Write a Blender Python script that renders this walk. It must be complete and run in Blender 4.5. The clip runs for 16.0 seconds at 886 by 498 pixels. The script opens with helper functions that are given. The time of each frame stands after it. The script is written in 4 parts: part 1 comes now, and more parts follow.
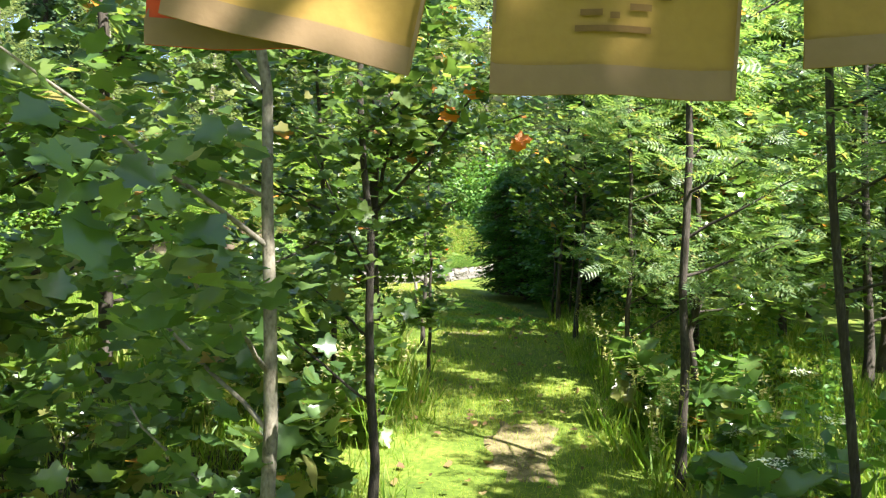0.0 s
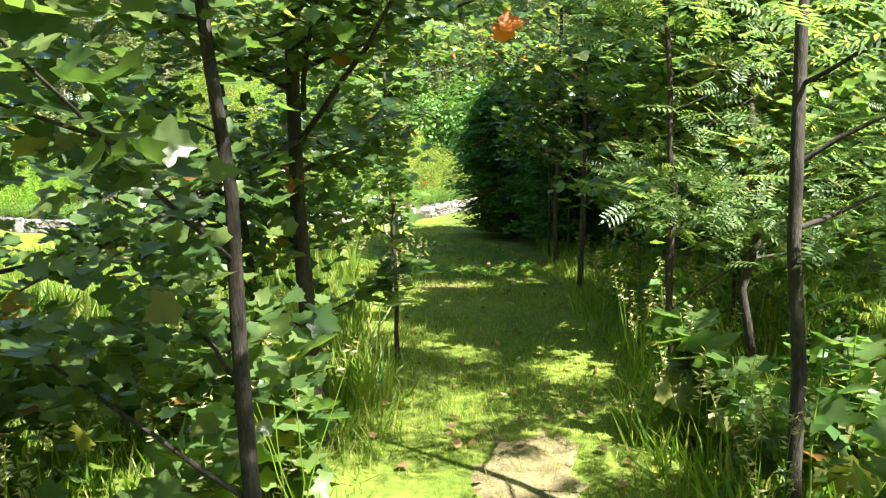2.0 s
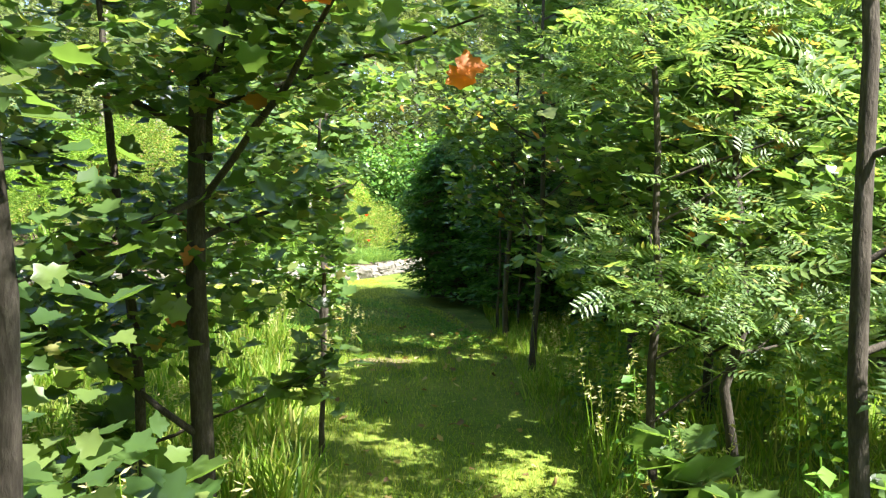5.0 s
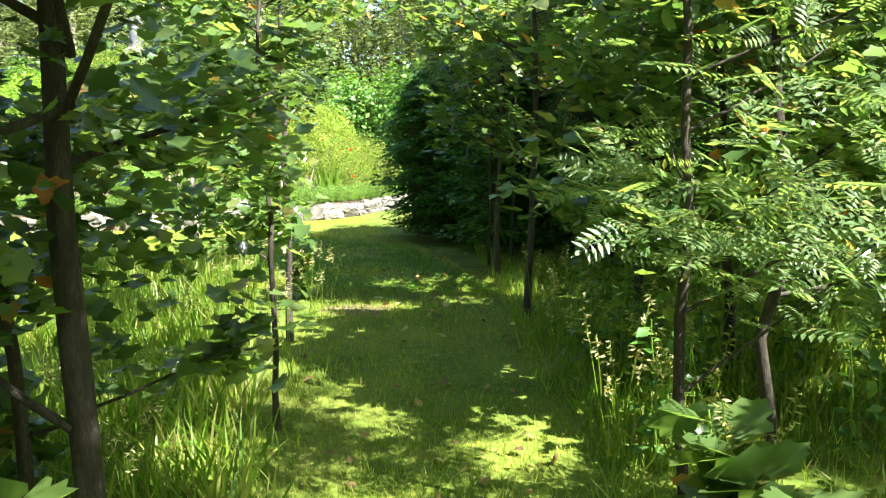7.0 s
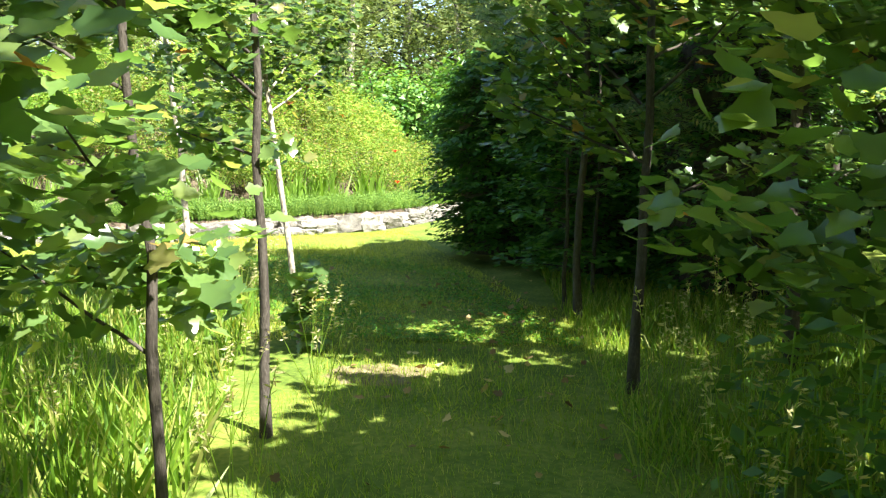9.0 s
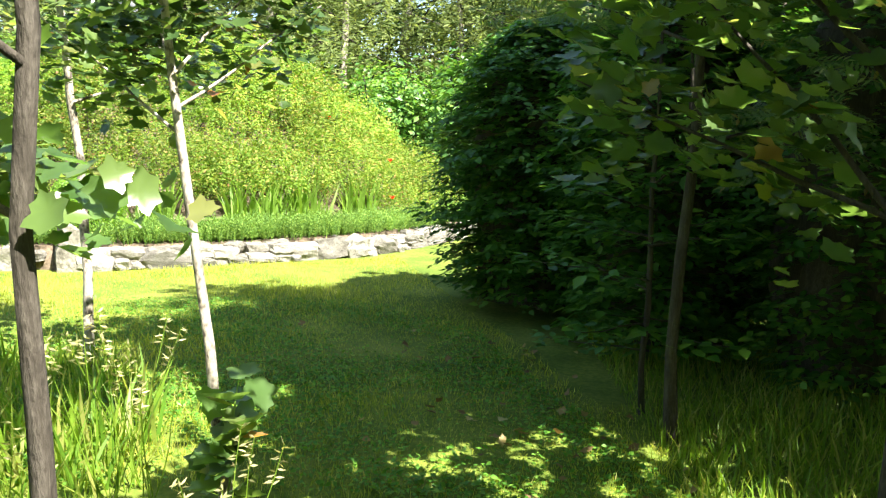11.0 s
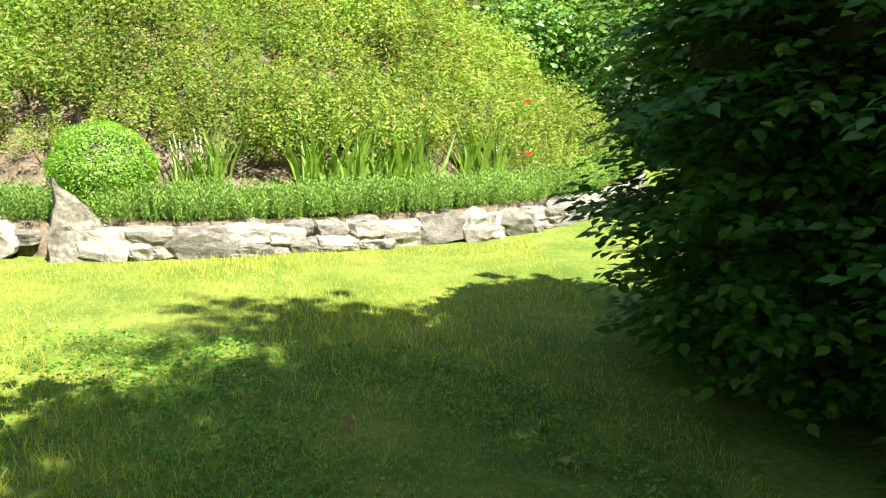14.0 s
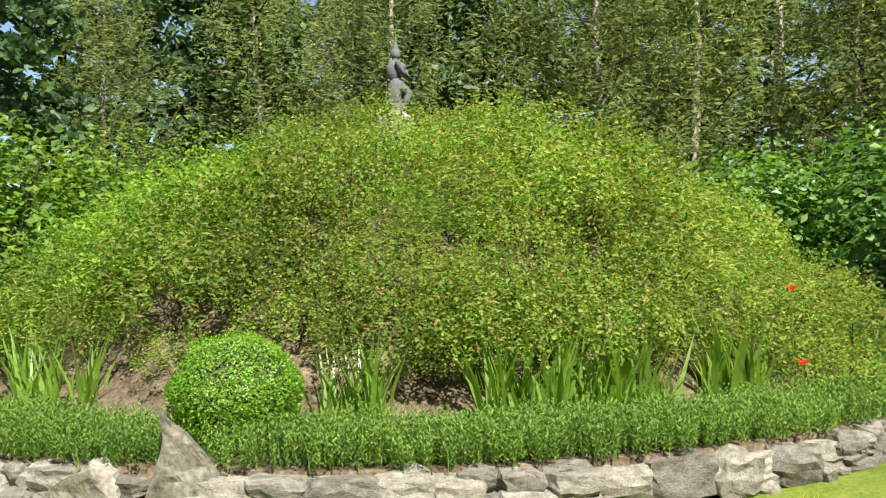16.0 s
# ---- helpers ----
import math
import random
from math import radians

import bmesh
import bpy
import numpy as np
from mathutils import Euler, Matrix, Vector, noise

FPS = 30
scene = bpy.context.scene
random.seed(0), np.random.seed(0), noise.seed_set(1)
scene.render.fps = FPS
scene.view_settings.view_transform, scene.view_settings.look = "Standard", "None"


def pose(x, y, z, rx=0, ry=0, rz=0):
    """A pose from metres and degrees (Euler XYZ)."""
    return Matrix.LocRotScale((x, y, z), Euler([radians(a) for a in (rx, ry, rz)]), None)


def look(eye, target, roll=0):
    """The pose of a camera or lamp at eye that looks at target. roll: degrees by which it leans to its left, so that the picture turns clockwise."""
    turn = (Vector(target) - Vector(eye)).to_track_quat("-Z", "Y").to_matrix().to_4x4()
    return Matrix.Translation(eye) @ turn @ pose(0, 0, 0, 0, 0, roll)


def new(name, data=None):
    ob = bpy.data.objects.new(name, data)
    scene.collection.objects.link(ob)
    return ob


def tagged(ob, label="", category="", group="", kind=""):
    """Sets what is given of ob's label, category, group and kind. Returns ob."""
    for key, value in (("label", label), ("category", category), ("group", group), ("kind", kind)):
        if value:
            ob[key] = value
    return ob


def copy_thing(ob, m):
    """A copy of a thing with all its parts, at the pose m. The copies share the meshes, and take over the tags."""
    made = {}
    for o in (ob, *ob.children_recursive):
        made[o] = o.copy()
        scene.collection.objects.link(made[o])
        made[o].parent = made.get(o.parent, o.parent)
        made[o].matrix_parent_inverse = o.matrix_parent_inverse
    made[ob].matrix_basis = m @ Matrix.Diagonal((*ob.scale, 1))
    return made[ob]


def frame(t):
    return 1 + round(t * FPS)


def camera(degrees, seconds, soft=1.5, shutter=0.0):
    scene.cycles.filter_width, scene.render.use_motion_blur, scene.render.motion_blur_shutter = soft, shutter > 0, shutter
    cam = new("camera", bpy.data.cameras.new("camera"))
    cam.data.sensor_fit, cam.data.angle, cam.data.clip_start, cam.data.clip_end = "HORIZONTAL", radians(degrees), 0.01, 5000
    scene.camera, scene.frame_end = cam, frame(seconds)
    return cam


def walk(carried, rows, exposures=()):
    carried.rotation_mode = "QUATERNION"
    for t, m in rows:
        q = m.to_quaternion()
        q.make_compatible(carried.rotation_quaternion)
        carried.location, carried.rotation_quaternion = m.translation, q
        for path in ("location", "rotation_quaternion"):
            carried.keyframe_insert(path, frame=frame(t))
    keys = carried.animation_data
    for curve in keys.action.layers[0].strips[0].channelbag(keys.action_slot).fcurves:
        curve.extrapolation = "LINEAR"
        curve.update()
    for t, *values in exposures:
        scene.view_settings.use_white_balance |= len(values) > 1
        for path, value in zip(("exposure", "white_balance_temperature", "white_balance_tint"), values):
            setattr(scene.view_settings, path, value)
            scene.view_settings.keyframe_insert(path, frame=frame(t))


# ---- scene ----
cam = camera(56.0, 16.0, 1.3)
EXPO = (2.5, 2.5, 2.4, 2.1, 1.85, 1.25)
PATH = [
    (0, (0.882, 1.257, 1.54), (0.704, 3.248, 1.465), 1.3),
    (0.5, (0.873, 1.784, 1.516), (0.703, 3.754, 1.21), -0.3),
    (1, (0.891, 2.353, 1.516), (0.719, 4.321, 1.205), -0.9),
    (1.5, (0.834, 2.823, 1.506), (0.662, 4.801, 1.264), -0.5),
    (2, (0.851, 3.241, 1.538), (0.706, 5.221, 1.294), -1.4),
    (2.5, (0.854, 3.681, 1.581), (0.752, 5.667, 1.372), -1.2),
    (3, (0.816, 3.961, 1.572), (0.775, 5.956, 1.434), 0.7),
    (3.5, (0.817, 4.018, 1.608), (0.773, 6.015, 1.509), 1.2),
    (5.8, (0.838, 4.248, 1.533), (0.867, 6.243, 1.388), 0.0),
    (6, (0.863, 4.343, 1.509), (0.897, 6.334, 1.32), -0.5),
    (6.5, (0.938, 4.681, 1.498), (0.962, 6.664, 1.237), -1.4),
    (7, (0.938, 4.995, 1.496), (0.937, 6.978, 1.233), -0.5),
    (7.5, (0.926, 5.503, 1.43), (0.881, 7.486, 1.179), 0.2),
    (8, (0.929, 6.082, 1.399), (0.858, 8.065, 1.146), -0.0),
    (8.5, (0.865, 6.706, 1.385), (0.758, 8.686, 1.126), 0.6),
    (9, (0.884, 7.308, 1.383), (0.754, 9.288, 1.136), -0.3),
    (9.2, (0.798, 7.515, 1.315), (0.691, 9.501, 1.098), 0.4),
    (11.3, (0.559, 10.027, 1.499), (0.44, 12.009, 1.259), 1.1),
    (11.5, (0.542, 10.233, 1.514), (0.383, 12.214, 1.284), 0.7),
    (12, (0.514, 10.79, 1.542), (0.307, 12.772, 1.372), -0.7),
    (12.5, (0.418, 11.397, 1.551), (0.124, 13.366, 1.363), -1.1),
    (13, (0.409, 12.03, 1.522), (0.044, 13.984, 1.302), -1.9),
    (13.5, (0.298, 12.609, 1.489), (-0.09, 14.552, 1.218), -0.6),
    (14, (0.166, 13.136, 1.465), (-0.259, 15.051, 1.075), 0.8),
    (14.5, (0.023, 13.654, 1.502), (-0.538, 15.525, 1.073), 1.5),
    (15, (-0.163, 14.154, 1.499), (-0.814, 15.997, 1.074), 2.0),
    (15.5, (-0.278, 14.723, 1.492), (-1.103, 16.534, 1.283), -0.9),
    (15.9, (-0.38, 15.102, 1.526), (-1.291, 16.882, 1.494), -1.5),
    (16, (-0.42, 15.169, 1.552), (-1.329, 16.951, 1.587), -1.3),
]
walk(cam, [(t, look(eye, target, roll)) for t, eye, target, roll in PATH],
     [(t, e, k, g) for t, e, k, g in zip((0.0, 7.0, 9.2, 12.0, 14.0, 15.0, 16.0), (2.35,) + EXPO, (6350, 6350, 6400, 6600, 6700, 6750, 6800), (12, 12, 11, 9, 9, 9, 7))])

# ---- light ----
SUN_FROM = Vector((0.62, -0.50, 1.05)).normalized()
world = bpy.data.worlds.new("world")
scene.world = world
world.use_nodes = True
wn = world.node_tree.nodes
sky = wn.new("ShaderNodeTexSky")
sky.sky_type = 'NISHITA'
sky.sun_disc = False
sky.sun_elevation = math.asin(SUN_FROM.z)
sky.sun_rotation = math.atan2(SUN_FROM.x, SUN_FROM.y)
wn["Background"].inputs["Strength"].default_value = 0.075
world.node_tree.links.new(sky.outputs["Color"], wn["Background"].inputs["Color"])
sun_data = bpy.data.lights.new("sun", 'SUN')
sun_data.energy, sun_data.angle, sun_data.color = 5.0, radians(0.53), (1.0, 0.96, 0.88)
sun = new("sun", sun_data)
sun.matrix_world = look(SUN_FROM * 60, (0, 0, 0))


# ---- materials ----
def nodes_of(name):
    mat = bpy.data.materials.new(name)
    mat.use_nodes = True
    nt = mat.node_tree
    nt.nodes.clear()
    return mat, nt, nt.nodes, nt.links


def ramp(nodes, stops):
    r = nodes.new("ShaderNodeValToRGB")
    el = r.color_ramp.elements
    while len(el) < len(stops):
        el.new(0.5)
    for e, (p, c) in zip(el, stops):
        e.position, e.color = p, (*c, 1)
    return r


def leaf_mat(name, stops, rough=0.42, glow=0.45, spec=0.5, vary=0.0):
    """Leaves: gloss on top, light that comes through from behind, colour from leaf to leaf."""
    mat, nt, nodes, links = nodes_of(name)
    geo = nodes.new("ShaderNodeNewGeometry")
    col = ramp(nodes, stops)
    links.new(geo.outputs["Random Per Island"], col.inputs[0])
    tex = nodes.new("ShaderNodeTexCoord")
    noi = nodes.new("ShaderNodeTexNoise")
    noi.inputs["Scale"].default_value = 9.0
    links.new(tex.outputs["Object"], noi.inputs["Vector"])
    hue = nodes.new("ShaderNodeHueSaturation")
    mp = nodes.new("ShaderNodeMapRange")
    mp.inputs["To Min"].default_value, mp.inputs["To Max"].default_value = 0.65, 1.35
    links.new(noi.outputs["Fac"], mp.inputs["Value"])
    info = nodes.new("ShaderNodeObjectInfo")
    each = nodes.new("ShaderNodeMapRange")
    each.inputs["To Min"].default_value, each.inputs["To Max"].default_value = 1 - vary, 1 + vary
    links.new(info.outputs["Random"], each.inputs["Value"])
    tone = nodes.new("ShaderNodeMath")
    tone.operation = 'MULTIPLY'
    links.new(mp.outputs["Result"], tone.inputs[0])
    links.new(each.outputs["Result"], tone.inputs[1])
    links.new(tone.outputs[0], hue.inputs["Value"])
    links.new(col.outputs["Color"], hue.inputs["Color"])
    bs = nodes.new("ShaderNodeBsdfPrincipled")
    bs.inputs["Roughness"].default_value = rough
    bs.inputs["Specular IOR Level"].default_value = spec
    links.new(hue.outputs["Color"], bs.inputs["Base Color"])
    tr = nodes.new("ShaderNodeBsdfTranslucent")
    warm = nodes.new("ShaderNodeMixRGB")
    warm.blend_type = 'MULTIPLY'
    warm.inputs[0].default_value = 1.0
    warm.inputs[2].default_value = (2.2, 2.15, 1.05, 1)
    links.new(hue.outputs["Color"], warm.inputs[1])
    links.new(warm.outputs["Color"], tr.inputs["Color"])
    mix = nodes.new("ShaderNodeMixShader")
    mix.inputs[0].default_value = glow
    out = nodes.new("ShaderNodeOutputMaterial")
    links.new(bs.outputs[0], mix.inputs[1])
    links.new(tr.outputs[0], mix.inputs[2])
    links.new(mix.outputs[0], out.inputs["Surface"])
    return mat


def rough_mat(name, stops, scale, bump=0.3, rough=0.85, detail=8.0, stretch=(1, 1, 1), fine=6.0, each=0.0):
    """Bark, stone, soil, cloth: two scales of noise in the colour and a bump."""
    mat, nt, nodes, links = nodes_of(name)
    tex = nodes.new("ShaderNodeTexCoord")
    mapn = nodes.new("ShaderNodeMapping")
    mapn.inputs["Scale"].default_value = stretch
    links.new(tex.outputs["Object"], mapn.inputs["Vector"])
    n1 = nodes.new("ShaderNodeTexNoise")
    n1.inputs["Scale"].default_value, n1.inputs["Detail"].default_value = scale, detail
    n1.inputs["Roughness"].default_value = 0.65
    n2 = nodes.new("ShaderNodeTexNoise")
    n2.inputs["Scale"].default_value, n2.inputs["Detail"].default_value = scale * fine, 6.0
    info = nodes.new("ShaderNodeObjectInfo")
    vary = nodes.new("ShaderNodeVectorMath")
    links.new(mapn.outputs[0], vary.inputs[0])
    off = nodes.new("ShaderNodeMath")
    off.operation = 'MULTIPLY'
    off.inputs[1].default_value = 37.0
    links.new(info.outputs["Random"], off.inputs[0])
    links.new(off.outputs[0], vary.inputs[1])
    for n in (n1, n2):
        links.new(vary.outputs[0], n.inputs["Vector"])
    mixv = nodes.new("ShaderNodeMath")
    mixv.operation = 'MULTIPLY_ADD'
    mixv.inputs[1].default_value = 0.4
    links.new(n2.outputs["Fac"], mixv.inputs[0])
    half = nodes.new("ShaderNodeMath")
    half.operation = 'MULTIPLY'
    half.inputs[1].default_value = 0.62
    links.new(n1.outputs["Fac"], half.inputs[0])
    links.new(half.outputs[0], mixv.inputs[2])
    col = ramp(nodes, stops)
    links.new(mixv.outputs[0], col.inputs[0])
    bs = nodes.new("ShaderNodeBsdfPrincipled")
    bs.inputs["Roughness"].default_value = rough
    bs.inputs["Specular IOR Level"].default_value = 0.25
    if each:
        tone, span = nodes.new("ShaderNodeHueSaturation"), nodes.new("ShaderNodeMapRange")
        span.inputs["To Min"].default_value, span.inputs["To Max"].default_value = 1 - each, 1 + each
        links.new(info.outputs["Random"], span.inputs["Value"])
        links.new(span.outputs["Result"], tone.inputs["Value"])
        links.new(col.outputs["Color"], tone.inputs["Color"])
        links.new(tone.outputs["Color"], bs.inputs["Base Color"])
    else:
        links.new(col.outputs["Color"], bs.inputs["Base Color"])
    bm_ = nodes.new("ShaderNodeBump")
    bm_.inputs["Strength"].default_value = bump
    bm_.inputs["Distance"].default_value = 0.02
    links.new(mixv.outputs[0], bm_.inputs["Height"])
    links.new(bm_.outputs[0], bs.inputs["Normal"])
    out = nodes.new("ShaderNodeOutputMaterial")
    links.new(bs.outputs[0], out.inputs["Surface"])
    return mat


M_MAPLE = leaf_mat("maple_leaf", [(0, (.05, .10, .030)), (.5, (.09, .155, .044)), (.9, (.15, .21, .060)), (.98, (.22, .21, .07)), (.997, (.42, .16, .05))], .27, .47, .8, .15)
M_ROWAN = leaf_mat("rowan_leaf", [(0, (.08, .145, .055)), (.6, (.14, .22, .078)), (.95, (.20, .255, .09)), (1, (.29, .22, .08))], .42, .48, .5, .12)
M_DARK = leaf_mat("hedge_leaf", [(0, (.03, .095, .014)), (.6, (.055, .15, .02)), (.93, (.10, .21, .03)), (1, (.16, .26, .04))], .45, .35, .3)
M_SHRUB = leaf_mat("shrub_leaf", [(0, (.06, .125, .014)), (.45, (.125, .21, .025)), (.8, (.205, .26, .04)), (.94, (.26, .24, .065)), (1, (.30, .16, .08))], .6, .33, .25, .34)
M_SHRUB2 = leaf_mat("fresh_leaf", [(0, (.06, .14, .014)), (.5, (.135, .24, .024)), (1, (.22, .31, .04))], .6, .35, .25, .38)
M_BOX = leaf_mat("box_leaf", [(0, (.07, .18, .015)), (.6, (.15, .30, .025)), (1, (.24, .38, .04))], .4, .35)
M_LAV = leaf_mat("edging_leaf", [(0, (.06, .13, .025)), (.6, (.12, .215, .038)), (1, (.21, .31, .065))], .65, .3, .25, .12)
M_IRIS = leaf_mat("iris_leaf", [(0, (.10, .20, .035)), (.7, (.19, .30, .05)), (.93, (.30, .36, .09)), (1, (.42, .37, .16))], .35, .4)
M_GRASS = leaf_mat("grass_blade", [(0, (.15, .215, .022)), (.45, (.32, .355, .035)), (.8, (.47, .445, .075)), (1, (.58, .52, .20))], .6, .42, .3)
M_TALL = leaf_mat("tall_grass_blade", [(0, (.08, .17, .014)), (.6, (.16, .25, .022)), (1, (.34, .33, .10))], .5, .45)
M_FAR = leaf_mat("wood_leaf", [(0, (.04, .105, .022)), (.6, (.08, .175, .03)), (1, (.15, .25, .045))], .45, .35, .5, .2)
M_FARDARK = leaf_mat("conifer_spray", [(0, (.025, .06, .022)), (.6, (.05, .105, .035)), (1, (.10, .16, .06))], .6, .25)
M_BIRCH = leaf_mat("birch_leaf", [(0, (.10, .14, .05)), (.6, (.165, .21, .075)), (1, (.26, .30, .11))], .8, .45, .1, .2)
M_RED = leaf_mat("poppy_petal", [(0, (.55, .02, .01)), (1, (.72, .05, .02))], .5, .4)
M_WHITE = leaf_mat("white_floret", [(0, (.7, .7, .62)), (1, (.82, .82, .78))], .6, .3)
M_SEED = leaf_mat("grass_seed", [(0, (.30, .27, .12)), (1, (.46, .42, .22))], .7, .4)
M_BARK = rough_mat("bark", [(.25, (.018, .015, .011)), (.5, (.05, .042, .032)), (.75, (.12, .105, .085))], 26, .7, .9, stretch=(1, 1, .25))
M_PALE = rough_mat("pale_bark", [(.40, (.05, .04, .03)), (.5, (.30, .26, .20)), (.68, (.56, .52, .44))], 10, .5, .8, stretch=(1, 1, .6))
M_BARK2 = rough_mat("grey_bark", [(.36, (.05, .045, .032)), (.47, (.17, .15, .11)), (.7, (.34, .31, .24))], 14, .6, .85, stretch=(1, 1, .6))
M_STONE = rough_mat("stone", [(.28, (.03, .027, .02)), (.40, (.11, .10, .082)), (.53, (.21, .195, .165)), (.70, (.36, .345, .305))], 5, .9, .85, each=.38)
# lawn blade colour taken darker and greener, carrying the lane's shade
M_PATH_SHADE = leaf_mat("lane_grass_shade_tint", [(0, (.10, .185, .016)), (.5, (.195, .275, .026)), (.85, (.31, .335, .05)), (1, (.46, .42, .15))], .6, .42, .3)
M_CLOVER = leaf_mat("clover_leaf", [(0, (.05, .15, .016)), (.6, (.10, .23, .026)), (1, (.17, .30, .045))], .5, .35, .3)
M_STANDING = rough_mat("weathered_stone", [(.28, (.02, .019, .014)), (.42, (.08, .073, .056)), (.55, (.17, .157, .125)), (.72, (.31, .295, .25))], 4.5, 1.0, .9)
M_SOIL = rough_mat("soil", [(.3, (.03, .022, .014)), (.46, (.08, .06, .038)), (.6, (.17, .13, .09)), (.76, (.34, .28, .20))], 5, .7, .95)
M_GROUND = rough_mat("turf", [(.28, (.028, .055, .007)), (.47, (.085, .13, .014)), (.6, (.16, .19, .03)), (.8, (.26, .235, .08))], 1.4, .8, .95, fine=22)
M_CLOTH = rough_mat("flag_cloth", [(.3, (.23, .145, .032)), (.6, (.27, .172, .04)), (.8, (.31, .20, .052))], 6, .06, .9, fine=14)
M_CLOTH_RED = rough_mat("red_cloth", [(.3, (.42, .05, .012)), (.8, (.52, .075, .02))], 9, .1, .9)
M_HEM = rough_mat("flag_hem", [(.3, (.17, .112, .055)), (.8, (.215, .145, .075))], 9, .1, .9)
M_PRINT = rough_mat("flag_print", [(.3, (.11, .062, .018)), (.8, (.17, .10, .03))], 20, .05, .9)
M_STATUE = rough_mat("statue_stone", [(.3, (.06, .066, .066)), (.55, (.13, .135, .135)), (.8, (.22, .22, .215))], 9, .4, .8)


# ---- mesh helpers ----
rng = np.random.default_rng(7)


def mesh_np(name, v, f, mat, smooth=False):
    me = bpy.data.meshes.new(name)
    v, f = np.asarray(v, np.float32), np.asarray(f, np.int32)
    k = f.shape[1]
    me.vertices.add(len(v))
    me.vertices.foreach_set("co", v.ravel())
    me.loops.add(f.size)
    me.loops.foreach_set("vertex_index", f.ravel())
    me.polygons.add(len(f))
    me.polygons.foreach_set("loop_start", np.arange(0, f.size, k, dtype=np.int32))
    if smooth:
        me.polygons.foreach_set("use_smooth", np.ones(len(f), bool))
    me.update(calc_edges=True)
    me.validate()
    me.materials.append(mat)
    return me


def part(name, me, parent, label=""):
    ob = new(name, me)
    ob.parent = parent
    return tagged(ob, label)


def thing(name, label, category, group="", kind="", at=(0, 0, 0)):
    ob = new(name)
    ob.location = at
    ob.empty_display_size = 0.1
    return tagged(ob, label, category, group, kind)


def fold(half):
    """A leaf outline, mirrored about its midrib, as a fan round a raised middle."""
    pts = [(0.0, 0.0)] + half + [(-x, y) for x, y in reversed(half) if x > 1e-6]
    v = [(0, .45, -.05)] + [(x, y, .10 * abs(x) * 2 - .05 * (y - .45) ** 2) for x, y in pts]
    n = len(pts)
    return np.array(v), np.array([(0, 1 + i, 1 + (i + 1) % n) for i in range(n)])


LEAF_MAPLE = fold([(.30, -.05), (.38, .15), (.61, .32), (.49, .46), (.31, .52), (.31, .74), (.14, .79), (0, 1.0)])
LEAF_PLAIN = (np.array([(0, 0, 0), (.30, .5, .07), (0, 1, -.03), (-.30, .5, .07)]), np.array([(0, 1, 2), (0, 2, 3)]))
LEAF_SLIM = (np.array([(0, 0, 0), (.13, .45, .03), (0, 1, -.06), (-.13, .45, .03)]), np.array([(0, 1, 2), (0, 2, 3)]))
LEAF_LOBED = fold([(.36, .0), (.40, .18), (.58, .40), (.32, .56), (.24, .76), (0, 1.0)])
LEAF_OVATE = (np.array([(0, 0, 0), (.25, .22, .05), (.31, .52, .06), (0, 1, -.08), (-.31, .52, .06), (-.25, .22, .05), (0, .45, -.01)]), np.array([(0, 1, 6), (1, 2, 6), (2, 3, 6), (3, 4, 6), (4, 5, 6), (5, 0, 6)]))
BLADE = (np.array([(-.03, 0, 0), (.03, 0, 0), (.022, .10, .55), (-.022, .10, .55), (0, .32, 1)]), np.array([(0, 1, 2), (0, 2, 3), (3, 2, 4)]))


def pinnate(pairs=6):
    v, f = [(-.006, 0, 0), (.006, 0, 0), (0, 1, -.05)], [(0, 1, 2)]
    def leaflet(x, y, ang, size):
        b = len(v)
        c, s = math.cos(ang), math.sin(ang)
        for px, py, pz in ((0, 0, 0), (.16, .45, .03), (0, 1, -.08), (-.16, .45, .03)):
            v.append((x + (c * px + s * py) * size, y + (-s * px + c * py) * size, pz * size - .06 * y))
        f.extend([(b, b + 1, b + 2), (b, b + 2, b + 3)])
    for i in range(pairs):
        y = .22 + .66 * i / (pairs - 1)
        for sgn in (1, -1):
            leaflet(0, y, sgn * 1.15, .30 * (1 - .35 * abs(i / (pairs - 1) - .4)))
    leaflet(0, .92, 0, .26)
    return np.array(v, float), np.array(f)


LEAF_PINNATE = pinnate()


def scatter(shape, pos, nrm, size, turn=None):
    """Copies of a small shape at many places: its z along nrm, its y turned about that."""
    v, f = shape
    n = len(pos)
    nrm = nrm / np.linalg.norm(nrm, axis=1, keepdims=True)
    turn = rng.uniform(0, 2 * np.pi, n) if turn is None else turn
    ref = np.stack([np.cos(turn), np.sin(turn), 0 * turn], 1)
    y = ref - nrm * (ref * nrm).sum(1, keepdims=True)
    y /= np.linalg.norm(y, axis=1, keepdims=True) + 1e-9
    x = np.cross(y, nrm)
    size = np.broadcast_to(np.asarray(size, float), (n,))[:, None, None]
    w = (x[:, None] * v[None, :, :1] + y[:, None] * v[None, :, 1:2] + nrm[:, None] * v[None, :, 2:]) * size + pos[:, None]
    faces = f[None] + (np.arange(n) * len(v))[:, None, None]
    return w.reshape(-1, 3), faces.reshape(-1, f.shape[1])


def join(*pairs):
    vs, fs, base = [], [], 0
    for v, f in pairs:
        vs.append(v), fs.append(f + base)
        base += len(v)
    return np.concatenate(vs), np.concatenate(fs)


